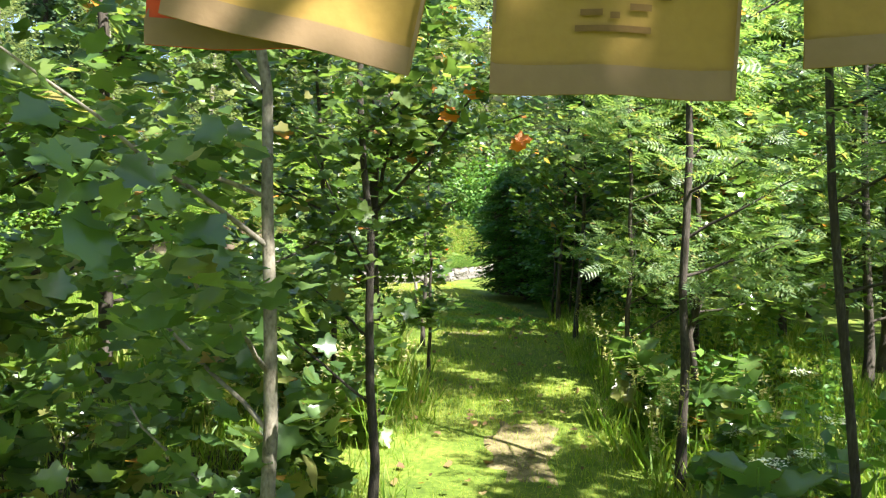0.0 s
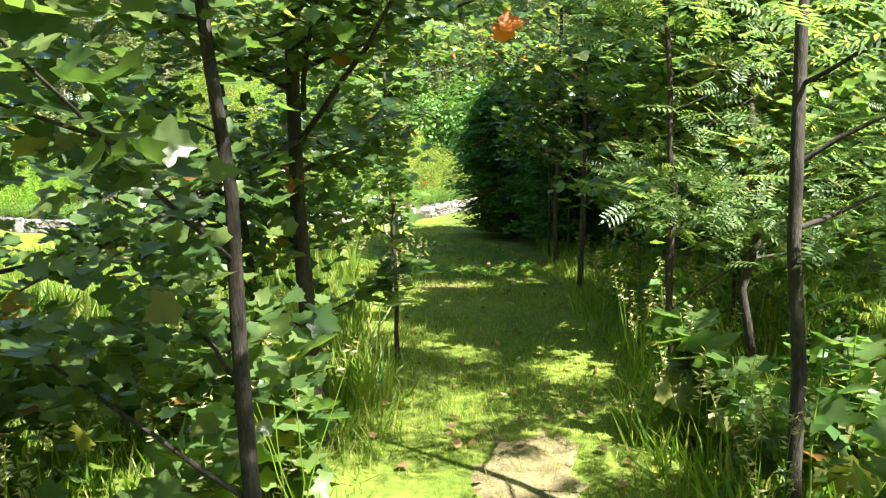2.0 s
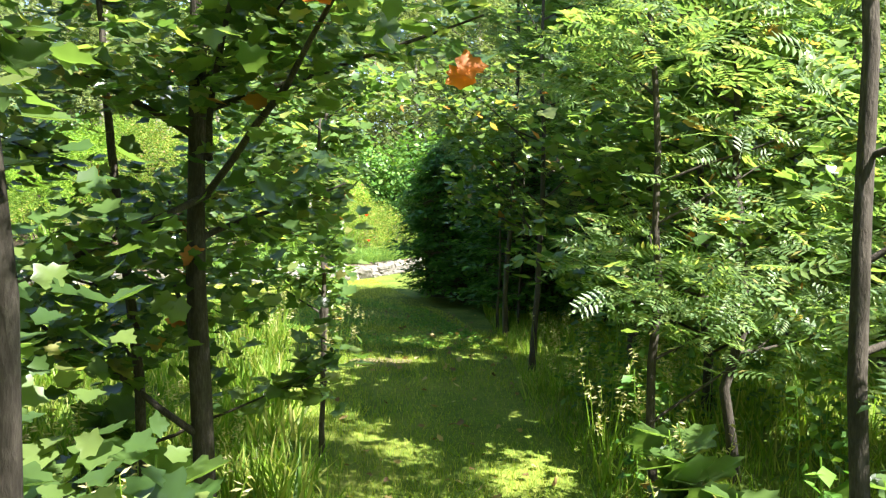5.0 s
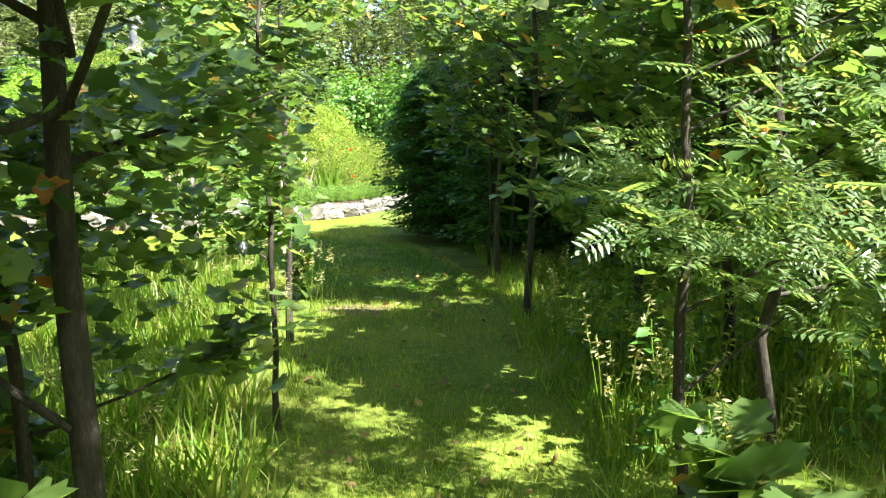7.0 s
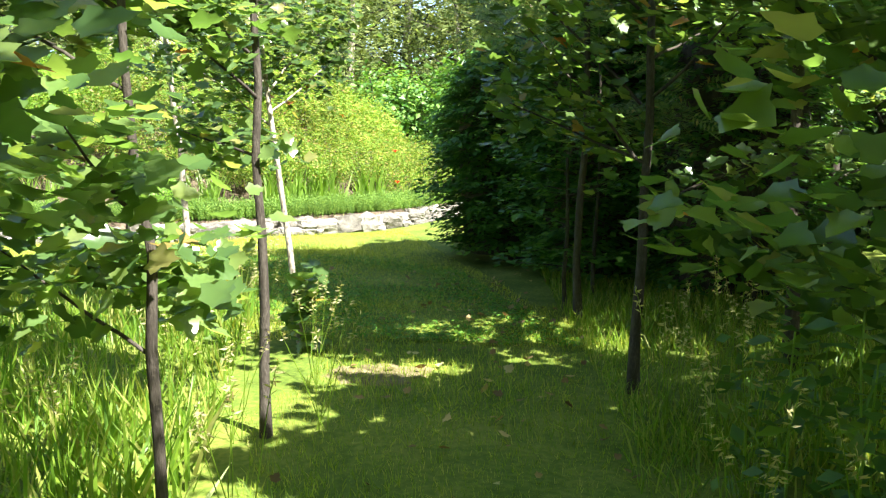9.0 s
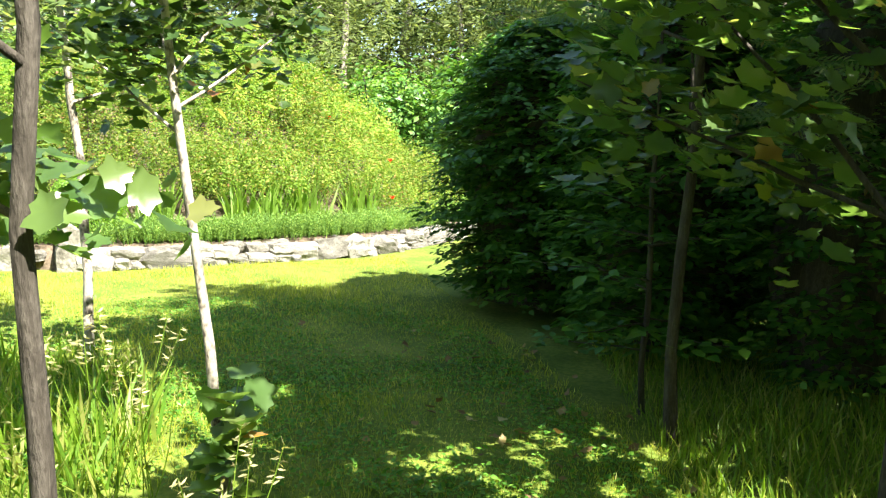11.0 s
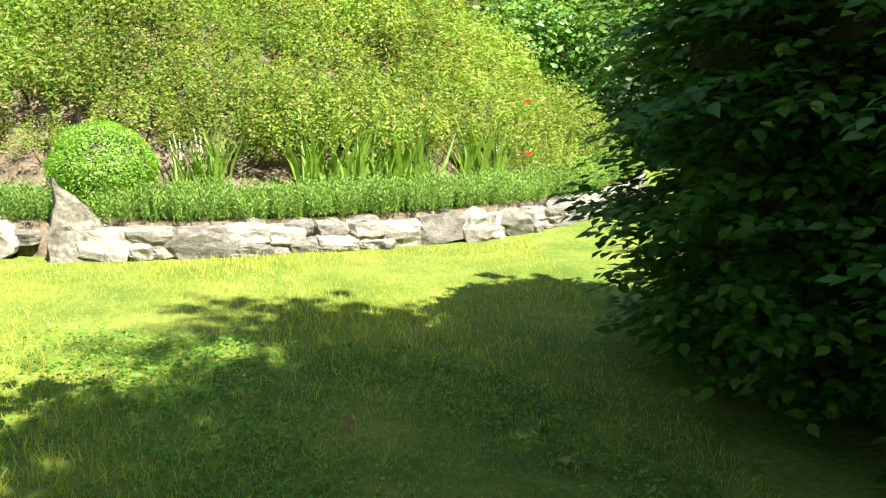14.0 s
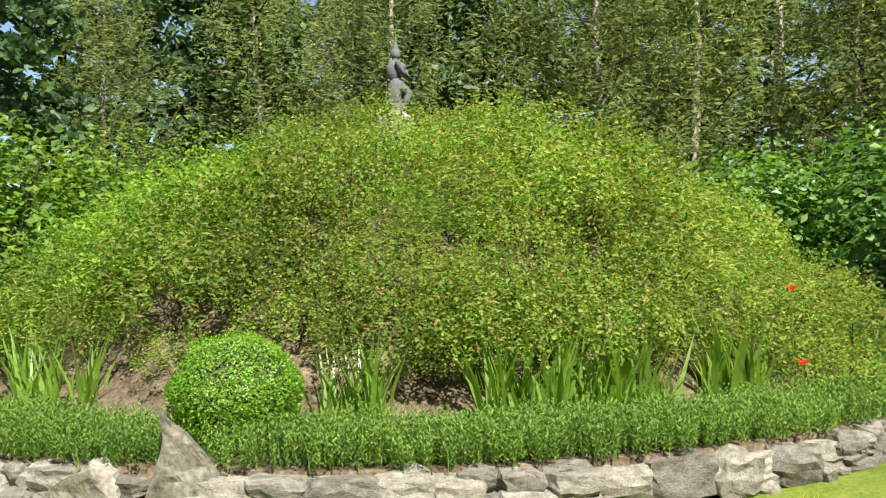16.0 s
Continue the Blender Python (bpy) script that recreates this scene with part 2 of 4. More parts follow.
def tube(points, radii, sides=8, lumps=0.10):
    """A tapered, slightly knobbly stem along points."""
    p, r = np.asarray(points, float), np.asarray(radii, float)
    t = np.gradient(p, axis=0)
    t /= np.linalg.norm(t, axis=1, keepdims=True)
    ref = np.array([1.0, 0.13, 0.07]) if abs(t[0, 0]) < .9 else np.array([0, 0, 1.0])
    a = np.cross(t, ref)
    a /= np.linalg.norm(a, axis=1, keepdims=True)
    b = np.cross(t, a)
    ang = np.linspace(0, 2 * np.pi, sides, endpoint=False)
    rr = r[:, None] * (1 + rng.uniform(-lumps, lumps, (len(p), sides)))
    v = p[:, None] + rr[..., None] * (np.cos(ang)[None, :, None] * a[:, None] + np.sin(ang)[None, :, None] * b[:, None])
    f = []
    for i in range(len(p) - 1):
        for j in range(sides):
            f.append((i * sides + j, i * sides + (j + 1) % sides, (i + 1) * sides + (j + 1) % sides, (i + 1) * sides + j))
    return v.reshape(-1, 3), np.array(f)


def bent(a, b, n, wob):
    """A wavering line from a to b."""
    a, b = np.asarray(a, float), np.asarray(b, float)
    s = np.linspace(0, 1, n)[:, None]
    w = np.cumsum(rng.normal(0, wob, (n, 3)), axis=0)
    return a + (b - a) * s + (w - s * w[-1]) * np.array([1, 1, .3])


def lane_free(p):
    """Keeps the trodden lane and the view along it clear of leaves."""
    x, y, z = p.T
    mid = .86 - .12 * np.clip(y - 8, 0, 8)
    half = np.where(y < 1.9, .5, np.where(y < 4, .50, np.where(y < 8, .60, .46))) + .05 * np.sin(3 * y)
    inside = (np.abs(x - mid) < half) & (z < 1.88 + .12 * np.sin(5 * x + 3 * y)) & (y < 17)
    near = (np.abs(x - mid) < .40) & (z < 2.15) & (y < 15.6)
    gap = (x < .45) & (x > -.35 - .25 * np.clip(y - 8.3, 0, 2)) & (y > 9.8) & (z < 1.15) & ((y < 12.4) | (x > -.12))
    lawn = (y > 14.0) & (x > -6) & (x < .25) & (z < 4.5)
    return ~(inside | near | gap | lawn)


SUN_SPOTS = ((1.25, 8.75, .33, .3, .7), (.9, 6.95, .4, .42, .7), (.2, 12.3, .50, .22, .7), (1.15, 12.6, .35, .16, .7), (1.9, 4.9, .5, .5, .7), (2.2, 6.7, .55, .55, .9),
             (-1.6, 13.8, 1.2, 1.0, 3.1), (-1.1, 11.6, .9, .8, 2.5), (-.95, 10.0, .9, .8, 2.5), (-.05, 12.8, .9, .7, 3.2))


def shaded(p):
    """False for leaves that stand between the sun and the sunlit spots of the lane."""
    q = p[:, :2] - np.array([SUN_FROM.x, SUN_FROM.y]) / SUN_FROM.z * p[:, 2:]
    lit = np.zeros(len(p), bool)
    for x, y, rx, ry, over in SUN_SPOTS:
        lit |= (p[:, 2] > over) & (((q[:, 0] - x) / rx) ** 2 + ((q[:, 1] - y) / ry) ** 2 < 1 + .35 * np.sin(7 * p[:, 0] + 5 * p[:, 1]))
    return ~lit


def tree(name, label, base, top, radius, mat_bark, mat_leaf, shape, leaves, leaf_size, low, spread, limbs=9, group="", bend=.02, clear=True, extra=()):
    """A young tree: trunk, limbs and a loose crown of leaves hung along the limbs' twigs."""
    base, top = np.array(base, float), np.array(top, float)
    ob = thing(name, label, "tree", group, at=base)
    line = bent((0, 0, -.05), top - base, 14, bend)
    rad = radius * np.linspace(1.12, .28, 14)
    rad[0] *= 1.35
    part("trunk", mesh_np("trunk", *tube(line, rad, 10), mat_bark, True), ob)
    high = top[2]
    pos, nrm = [], []
    ends = []
    for i in range(limbs):
        h = low + (high - low) * ((i + rng.uniform(0, .8)) / limbs)
        s = np.interp(h, line[:, 2], np.arange(14))
        k = min(int(s), 12)
        root = line[k] + (line[k + 1] - line[k]) * (s - k)
        ang = i * 2.4 + rng.uniform(-.5, .5)
        reach = spread * rng.uniform(.6, 1.1) * (1 - .55 * (h - low) / max(high - low, .1))
        ends.append((root, root + np.array([math.cos(ang) * reach, math.sin(ang) * reach, reach * rng.uniform(.15, .65)])))
    ends += [(np.array(a) - base, np.array(b) - base) for a, b in extra]
    kept = []
    for root, end in ends:
        along = root + (end - root) * np.linspace(.25, 1, 6)[:, None] + base
        if clear and not lane_free(along).all():
            end = np.array([2 * root[0] - end[0], 2 * root[1] - end[1], end[2] + .15])
            along = root + (end - root) * np.linspace(.25, 1, 6)[:, None] + base
            if not lane_free(along).all():
                continue
        kept.append((root, end))
    ends = kept
    for root, end in ends:
        reach = np.linalg.norm(end - root)
        lv = bent(root, end, 8, reach * .012)
        part("limb", mesh_np("limb", *tube(lv, max(radius * .38, .006) * np.linspace(1, .25, 8), 6), mat_bark, True), ob)
        n = int(leaves / len(ends))
        twigs = max(4, n // 14)
        ts = rng.uniform(.18, 1.05, twigs)
        start = np.stack([np.interp(ts, np.linspace(0, 1, 8), lv[:, c]) for c in range(3)], 1)
        way = rng.normal(0, 1, (twigs, 3)) * np.array([1, 1, .35]) + (end - root) / (reach + .01) * .6
        way /= np.linalg.norm(way, axis=1, keepdims=True)
        pick = rng.integers(0, twigs, n)
        q = start[pick] + way[pick] * (rng.uniform(.02, 1, n) * (.16 + .30 * spread))[:, None] + rng.normal(0, .035 + leaf_size * .25, (n, 3))
        pos.append(q)
        nrm.append(rng.normal(0, .38, (n, 3)) + np.array([.12, -.2, 1.0]))
    pos, nrm = np.concatenate(pos), np.concatenate(nrm)
    keep = pos[:, 2] + base[2] > .05
    if clear:
        keep &= lane_free(pos + base)
    keep &= shaded(pos + base)
    pos, nrm = pos[keep], nrm[keep]
    size = leaf_size * rng.uniform(.55, 1.25, len(pos))
    part("crown", mesh_np("crown", *scatter(shape, pos, nrm, size), mat_leaf), ob)
    return ob


def blob_bush(radius, height, leaves, size, mat, shape, lumps=.25, bottom=.0, up=.5, clusters=40):
    """A leafy bush as one mesh of leaves: a loose shell of clumps with gaps between them."""
    d = rng.normal(0, 1, (clusters, 3))
    d[:, 2] = np.abs(d[:, 2]) * .9 + bottom
    d /= np.linalg.norm(d, axis=1, keepdims=True)
    c = d * np.array([radius, radius, height]) * rng.uniform(1 - lumps, 1.0, (clusters, 1)) * .86
    pick = rng.integers(0, clusters, leaves)
    off = rng.normal(0, 1, (leaves, 3))
    off /= np.linalg.norm(off, axis=1, keepdims=True)
    pos = c[pick] + off * (min(radius, height) * .34 * rng.uniform(.2, 1, leaves) ** .5)[:, None]
    pos[:, 2] = np.maximum(pos[:, 2], .01)
    out = pos / np.array([radius, radius, height])
    nrm = out / (np.linalg.norm(out, axis=1, keepdims=True) + .01) + np.array([0, 0, up]) + rng.normal(0, .62, (leaves, 3))
    return scatter(shape, pos, nrm, size * rng.uniform(.6, 1.3, leaves))


# ---- ground ----
def ground_z(x, y):
    return .018 * np.sin(1.7 * x + .6 * y) + .014 * np.sin(2.9 * y - 1.1 * x)


def build_ground():
    near = np.arange(-14, 14.01, .35)
    xs = np.concatenate([[-600, -250, -100, -50, -30, -20], near, [20, 30, 50, 100, 250, 600]])
    ys = np.concatenate([[-600, -250, -100, -50, -30, -15], np.arange(-8, 34.01, .35), [40, 50, 80, 150, 300, 600]])
    gx, gy = np.meshgrid(xs, ys)
    v = np.stack([gx.ravel(), gy.ravel(), ground_z(gx, gy).ravel()], 1)
    nx = len(xs)
    i, j = np.meshgrid(np.arange(nx - 1), np.arange(len(ys) - 1))
    a = (j * nx + i).ravel()
    f = np.stack([a, a + 1, a + nx + 1, a + nx], 1)
    tagged(new("ground", mesh_np("ground", v, f, M_GROUND, True)), "mown and trodden grass over brown soil", "ground", kind="structure")


build_ground()


def patch(name, label, mat, cx, cy, rx, ry, lift, seed):
    """A spot of another colour on the turf with a ragged edge, a little proud of the sheet under it."""
    n, rings = 40, 6
    v, f = [(cx, cy, float(ground_z(cx, cy)) + lift)], []
    for k in range(1, rings + 1):
        for j in range(n):
            a = 2 * math.pi * j / n
            w = 1 + .55 * noise.noise(Vector((math.cos(a) * 1.7, math.sin(a) * 1.7, seed))) + .45 * noise.noise(Vector((math.cos(a) * 6, math.sin(a) * 6, seed)))
            x, y = cx + rx * w * math.cos(a) * k / rings, cy + ry * w * math.sin(a) * k / rings
            v.append((x, y, float(ground_z(x, y)) + lift * (1 if k < rings else -.8)))
    for j in range(n):
        f.append((0, 1 + j, 1 + (j + 1) % n))
    for k in range(rings - 1):
        for j in range(n):
            a, b = 1 + k * n + j, 1 + k * n + (j + 1) % n
            f.extend([(a, a + n, b + n), (a, b + n, b)])
    tagged(new(name, mesh_np(name, np.array(v), np.array(f), mat, True)), label, "ground", kind="structure")


# tan dry litter, with sunlight on the lane put into its pale tone
M_SUN_DRY = rough_mat("sunlit_dry_litter", [(.28, (.05, .04, .02)), (.45, (.12, .10, .045)), (.6, (.22, .18, .09)), (.78, (.36, .31, .18))], 7, .8, .95, fine=9)
# brown litter soil taken near black: the maples' shade is in the colour
M_SHADE_SOIL = rough_mat("shade_dark_soil", [(.3, (.012, .012, .005)), (.5, (.03, .026, .012)), (.75, (.08, .06, .03))], 6, .8, .95)
# two pale spots painted where sun patches lie; the first is dry grass too
patch("worn_ground", "trodden dry grass and litter on the lane, paled for a sun patch", M_SUN_DRY, .97, 6.85, .26, .75, .010, 1.0)
patch("worn_ground", "pale spot painted as a sun patch at the edge of the lane", M_SUN_DRY, .15, 12.2, .35, .25, .010, 3.0)
patch("shaded_soil", "littered soil under the maples, coloured dark for their shade", M_SHADE_SOIL, -1.75, 4.9, 1.15, 2.2, .022, 9.0)
CX, CY, RW = -5.9, 25.1, 6.32


def mound_z(r):
    return np.where(r < 5.5, .30 + 2.85 * (1 - np.clip(r / 5.5, 0, 1) ** 1.38), .27)


def build_mound():
    rs = np.concatenate([np.linspace(0.01, 5.5, 24), [5.9, 6.12]])
    th = np.linspace(0, 2 * np.pi, 97)[:-1]
    R, T = np.meshgrid(rs, th, indexing="ij")
    z = mound_z(R) + rng.uniform(-.04, .04, R.shape) * (R < 5.4)
    v = np.stack([CX + R * np.cos(T), CY + R * np.sin(T), z], -1).reshape(-1, 3)
    skirt = np.stack([CX + 6.12 * np.cos(th), CY + 6.12 * np.sin(th), 0 * th - .1], 1)
    v = np.concatenate([v, skirt])
    n, f = len(th), []
    for i in range(len(rs)):
        for j in range(n):
            f.append((i * n + j, (i + 1) * n + j, (i + 1) * n + (j + 1) % n, i * n + (j + 1) % n))
    tagged(new("mound", mesh_np("mound", v, np.array(f), M_SOIL, True)), "round planted mound of dry brown soil behind the stone wall", "mound", kind="structure")


build_mound()


# ---- mound planting ----
def far_copies(first, rows):
    for x, y, z, turn, size in rows:
        copy_thing(first, Matrix.Translation((x, y, z)) @ Matrix.Rotation(turn, 4, 'Z') @ Matrix.Diagonal((size, size, size, 1)))


def shoots(radius, height, count, each, size, shape):
    """Leafy shoots that fan out from the base, thickest at their tips."""
    a, lean = rng.uniform(0, 6.28, count), np.sqrt(rng.uniform(0, 1, count))
    tip = np.stack([np.cos(a) * lean * radius, np.sin(a) * lean * radius, height * (1 - .55 * lean ** 2) * rng.uniform(.72, 1.12, count)], 1)
    root = tip * np.array([.35, .35, 0])
    s = np.clip(rng.uniform(.35, 1.0, (count, each)) ** .7, 0, 1)[..., None]
    way = tip - root
    bow = np.stack([np.cos(a), np.sin(a), 0 * a], 1)[:, None] * (s * (1 - s)) * radius * .5
    pos = (root[:, None] + way[:, None] * s + bow + rng.normal(0, .022, (count, each, 3))).reshape(-1, 3)
    up = np.repeat(way / np.linalg.norm(way, axis=1, keepdims=True), each, axis=0)
    nrm = rng.normal(0, .75, (len(pos), 3)) + up * .55 + np.array([0, 0, .35])
    return scatter(shape, pos, nrm, size * rng.uniform(.6, 1.3, len(pos)))


def shrub(name, label, at, mat, radius, height, leaves, size, shape, group, stems=5):
    ob = thing(name, label, "shrub", group, at=at)
    for k in range(stems):
        a = k * 2 * math.pi / stems + rng.uniform(-.4, .4)
        end = (radius * .5 * math.cos(a), radius * .5 * math.sin(a), height * rng.uniform(.5, .7))
        part("stem", mesh_np("stem", *tube(bent((0, 0, -.08), end, 4, .015), [.012, .010, .007, .004], 5), M_BARK, True), ob)
    part("foliage", mesh_np("foliage", *shoots(radius, height, leaves // 17, 17, size, shape), mat), ob)
    return ob


def plant_mound():
    spots = []
    tries = 0
    while len(spots) < 330 and tries < 16000:
        tries += 1
        r, a = 5.6 * math.sqrt(rng.uniform(0, 1)), rng.uniform(0, 2 * math.pi)
        x, y = CX + r * math.cos(a), CY + r * math.sin(a)
        if r > 5.0 and -1.95 < a - 2 * math.pi < -.5:
            continue
        if math.hypot(x + 6.2, y - 25.2) < 1.05 or math.hypot(x + 4.4, y - 19.8) < .8:
            continue
        if all((x - p[0]) ** 2 + (y - p[1]) ** 2 > .50 ** 2 for p in spots):
            spots.append((x, y, float(mound_z(np.array(r))) - .03))
    for k, deg in enumerate(range(-74, -24, 5)):
        r = 4.86 + .14 * (k % 2)
        x, y = CX + r * math.cos(radians(deg)), CY + r * math.sin(radians(deg))
        if math.hypot(x + 4.4, y - 19.8) > .75:
            spots.append((x, y, float(mound_z(np.array(r))) - .05))
    kinds = []
    for k in range(6):
        dry = k < 4
        x, y, z = spots[k]
        kinds.append(shrub("flowering_shrub", "dense low shrub with small yellow-green leaves on the mound" if dry else "fresh green leafy shrub on the mound",
                           (x, y, z), M_SHRUB if dry else M_SHRUB2, .56 + .06 * (k % 3), .66 + .16 * (k % 2), 2700, (.036 if k % 2 else .050) if dry else (.040 if k % 2 else .056),
                           LEAF_PLAIN if k % 2 else LEAF_SLIM, "shrubs on the mound", 3))
    for n, (x, y, z) in enumerate(spots[6:]):
        left = (x - CX) < -.4 + rng.normal(0, .8)
        k = (4 + n % 2) if left and n % 5 < 4 else n % 4
        far_copies(kinds[k], [(x, y, z, rng.uniform(0, 6.28), rng.uniform(.72, 1.6) * (.97 if math.hypot(x - CX, y - CY) < 2.4 else 1.0 if math.hypot(x - CX, y - CY) < 4.6 else .82))])


plant_mound()


def iris(at, blades=26, tall=.72):
    ob = thing("iris_clump", "clump of upright sword-shaped green iris leaves", "plant", "iris clumps", at=at)
    for k in range(blades):
        a = rng.uniform(0, 6.28)
        p = np.array([[math.cos(a) * rng.uniform(.01, .11), math.sin(a) * rng.uniform(.01, .11), -.02]])
        n = np.array([[rng.normal(0, .12), rng.normal(0, .12), 1.0]])
        v, f = scatter(BLADE, p, n, tall * rng.uniform(.6, 1.15))
        part("leaf", mesh_np("iris_leaf", v, f, M_IRIS), ob)
    return ob


def on_ring(r, deg):
    return CX + r * math.cos(radians(deg)), CY + r * math.sin(radians(deg))


irises = [iris((*on_ring(5.3, -66), .3)), iris((*on_ring(5.35, -64.5), .3), 26, .82)]
for n, deg in enumerate((-68, -55.5, -54, -52.7, -51, -49.4, -47.8, -46, -44.6, -43, -41.6, -34.5, -33, -31, -92, -95, -97.5, -101)):
    x, y = on_ring(5.34 + .08 * math.sin(n * 2.1), deg)
    far_copies(irises[n % 2], [(x, y, .3, n * 1.3, .9 + .25 * ((n * 7) % 5) / 5)])
for x, y, z in ((-5.6, 23.4, 1.5), (-7.2, 21.6, 1.2), (-4.0, 23.6, 1.55), (-5.2, 22.6, 1.25)):
    far_copies(irises[0], [(x, y, z, x, 1.2)])


def poppy(at, h=.55):
    ob = thing("poppy", "single red poppy flower on a thin stem", "flower", "poppies", at=(at[0], at[1], at[2] - h))
    part("stem", mesh_np("stem", *tube(bent((0, 0, 0), (.02, .01, h), 6, .008), np.full(6, .004), 5), M_IRIS, True), ob)
    for k in range(5):
        v, f = scatter(LEAF_PLAIN, np.array([[.02, .01, h]]), np.array([[math.cos(k * 1.26) * -.55, math.sin(k * 1.26) * -.55, .6]]), .075, np.array([k * 1.26]))
        part("petal", mesh_np("petal", v, f, M_RED), ob)


for p in ((-0.9, 22.0, 0.72), (-1.01, 22.6, 1.26), (-2.17, 23.6, 1.94), (-3.37, 24.0, 2.69)):
    poppy(p)


def edging(at):
    ob = thing("edging_plant", "low bushy grey-green edging plant behind the stone wall", "plant", "edging plants", at=at)
    sprigs, each = 84, 14
    a, r = rng.uniform(0, 6.28, sprigs), .21 * np.sqrt(rng.uniform(0, 1, sprigs))
    root = np.stack([r * np.cos(a), r * np.sin(a), np.zeros(sprigs)], 1)
    lean = np.stack([np.cos(a) * r * 1.3, np.sin(a) * r * 1.3, np.ones(sprigs)], 1) + rng.normal(0, .09, (sprigs, 3))
    tall = (.31 - .11 * (r / .21) ** 2) * rng.uniform(.72, 1.12, sprigs)
    s = np.linspace(.18, 1.0, each)
    pos = (root[:, None] + lean[:, None] * (tall[:, None] * s)[..., None]).reshape(-1, 3)
    n = len(pos)
    turn = (np.arange(n) * 2.4) % 6.28
    side = np.stack([-np.cos(turn) * .75, -np.sin(turn) * .75, 0 * turn + .65], 1) + rng.normal(0, .2, (n, 3))
    part("foliage", mesh_np("sprigs", *join(scatter(LEAF_SLIM, pos, side, .037 * rng.uniform(.7, 1.3, n), turn), scatter(BLADE, root[::6], lean[::6], tall[::6] * .95)), M_LAV), ob)
    return ob


edge_kinds = [edging((*on_ring(5.88, -60 + 3 * k), .26)) for k in range(3)]
n = 0
for r, step, off in ((5.98, 2.2, 0), (5.66, 2.4, 1.1), (5.82, 2.5, .4)):
    deg = -140 + off
    while deg < 25:
        n += 1
        x, y = on_ring(r + rng.uniform(-.04, .04), deg)
        if not (-108 < deg < -104.5 and r > 5.7) and math.hypot(x + 4.4, y - 19.8) > .42 and math.hypot(x + 4.28, y - 19.13) > .30:
            far_copies(edge_kinds[n % 3], [(x, y, .26, rng.uniform(0, 6.28), rng.uniform(.88, 1.12))])
        deg += step * rng.uniform(.85, 1.15)


def ball_bush(at, radius):
    ob = thing("ball_bush", "clipped round bright green box bush", "bush", at=at)
    n = 32000
    d = rng.normal(0, 1, (n, 3))
    d /= np.linalg.norm(d, axis=1, keepdims=True)
    lump = 1 + .04 * np.sin(d[:, 0] * 7 + 2) * np.sin(d[:, 1] * 6) + .03 * np.sin(d[:, 2] * 9)
    pos = d * (radius * lump * rng.uniform(.86, 1.02, n))[:, None] * np.array([1, 1, .92])
    part("foliage", mesh_np("foliage", *scatter(LEAF_PLAIN, pos, d + rng.normal(0, .5, (n, 3)), .020 * rng.uniform(.7, 1.4, n)), M_BOX), ob)
    # dark inner ball makes the shade behind the shell of leaves
    u = bmesh.new()
    bmesh.ops.create_icosphere(u, subdivisions=3, radius=radius * .86)
    me = bpy.data.meshes.new("core")
    u.to_mesh(me)
    u.free()
    me.materials.append(M_BARK)
    part("core", me, ob)
    part("stem", mesh_np("stem", *tube(bent((0, 0, -.45), (0, 0, -.1), 4, .01), [.04, .035, .03, .03], 7), M_BARK, True), ob)


ball_bush((-4.47, 19.80, .64), .475)


def rock_mesh(name, dims, rough=.22, seed=0, cuts=2):
    """A broken stone: a block with worn corners and uneven faces."""
    b = bmesh.new()
    bmesh.ops.create_cube(b, size=1.0)
    bmesh.ops.subdivide_edges(b, edges=b.edges[:], cuts=cuts, use_grid_fill=True)
    for v in b.verts:
        c = v.co.copy()
        rnd = c.normalized() * .58
        c = c.lerp(rnd, .55)
        c += noise.noise_vector(c * 2.1 + Vector((seed * 3.7, seed * 1.3, seed))) * rough
        v.co = Vector((c.x * dims[0], c.y * dims[1], c.z * dims[2]))
    me = bpy.data.meshes.new(name)
    b.to_mesh(me)
    b.free()
    me.materials.append(M_STONE)
    return me


def standing_stone(at):
    b = bmesh.new()
    bmesh.ops.create_cube(b, size=1.0)
    bmesh.ops.subdivide_edges(b, edges=b.edges[:], cuts=11, use_grid_fill=True)
    for v in b.verts:
        c = v.co
        h = c.z + .5
        left, right = -.22 + .07 * h, .245 - .33 * h ** 1.9
        deep = .30 * (1 - .62 * h ** 1.2)
        x, y = left + (c.x + .5) * (right - left), c.y * deep * (1 - .45 * abs(c.x) ** 1.5)
        nn = noise.noise_vector(Vector((x * 4, y * 4, h * 3))) * .05 + noise.noise_vector(Vector((x * 13, y * 13, h * 9))) * .022
        v.co = Vector((x, y, h * .76 - .08 - .10 * (c.x + .5) * h ** 3)) + nn
    me = bpy.data.meshes.new("standing_stone")
    b.to_mesh(me)
    b.free()
    me.materials.append(M_STANDING)
    ob = new("standing_stone", me)
    ob.matrix_basis = pose(*at, 0, 0, 40)
    tagged(ob, "rough pointed grey standing stone leaning beside the wall", "stone")


standing_stone((-4.28, 19.13, 0))


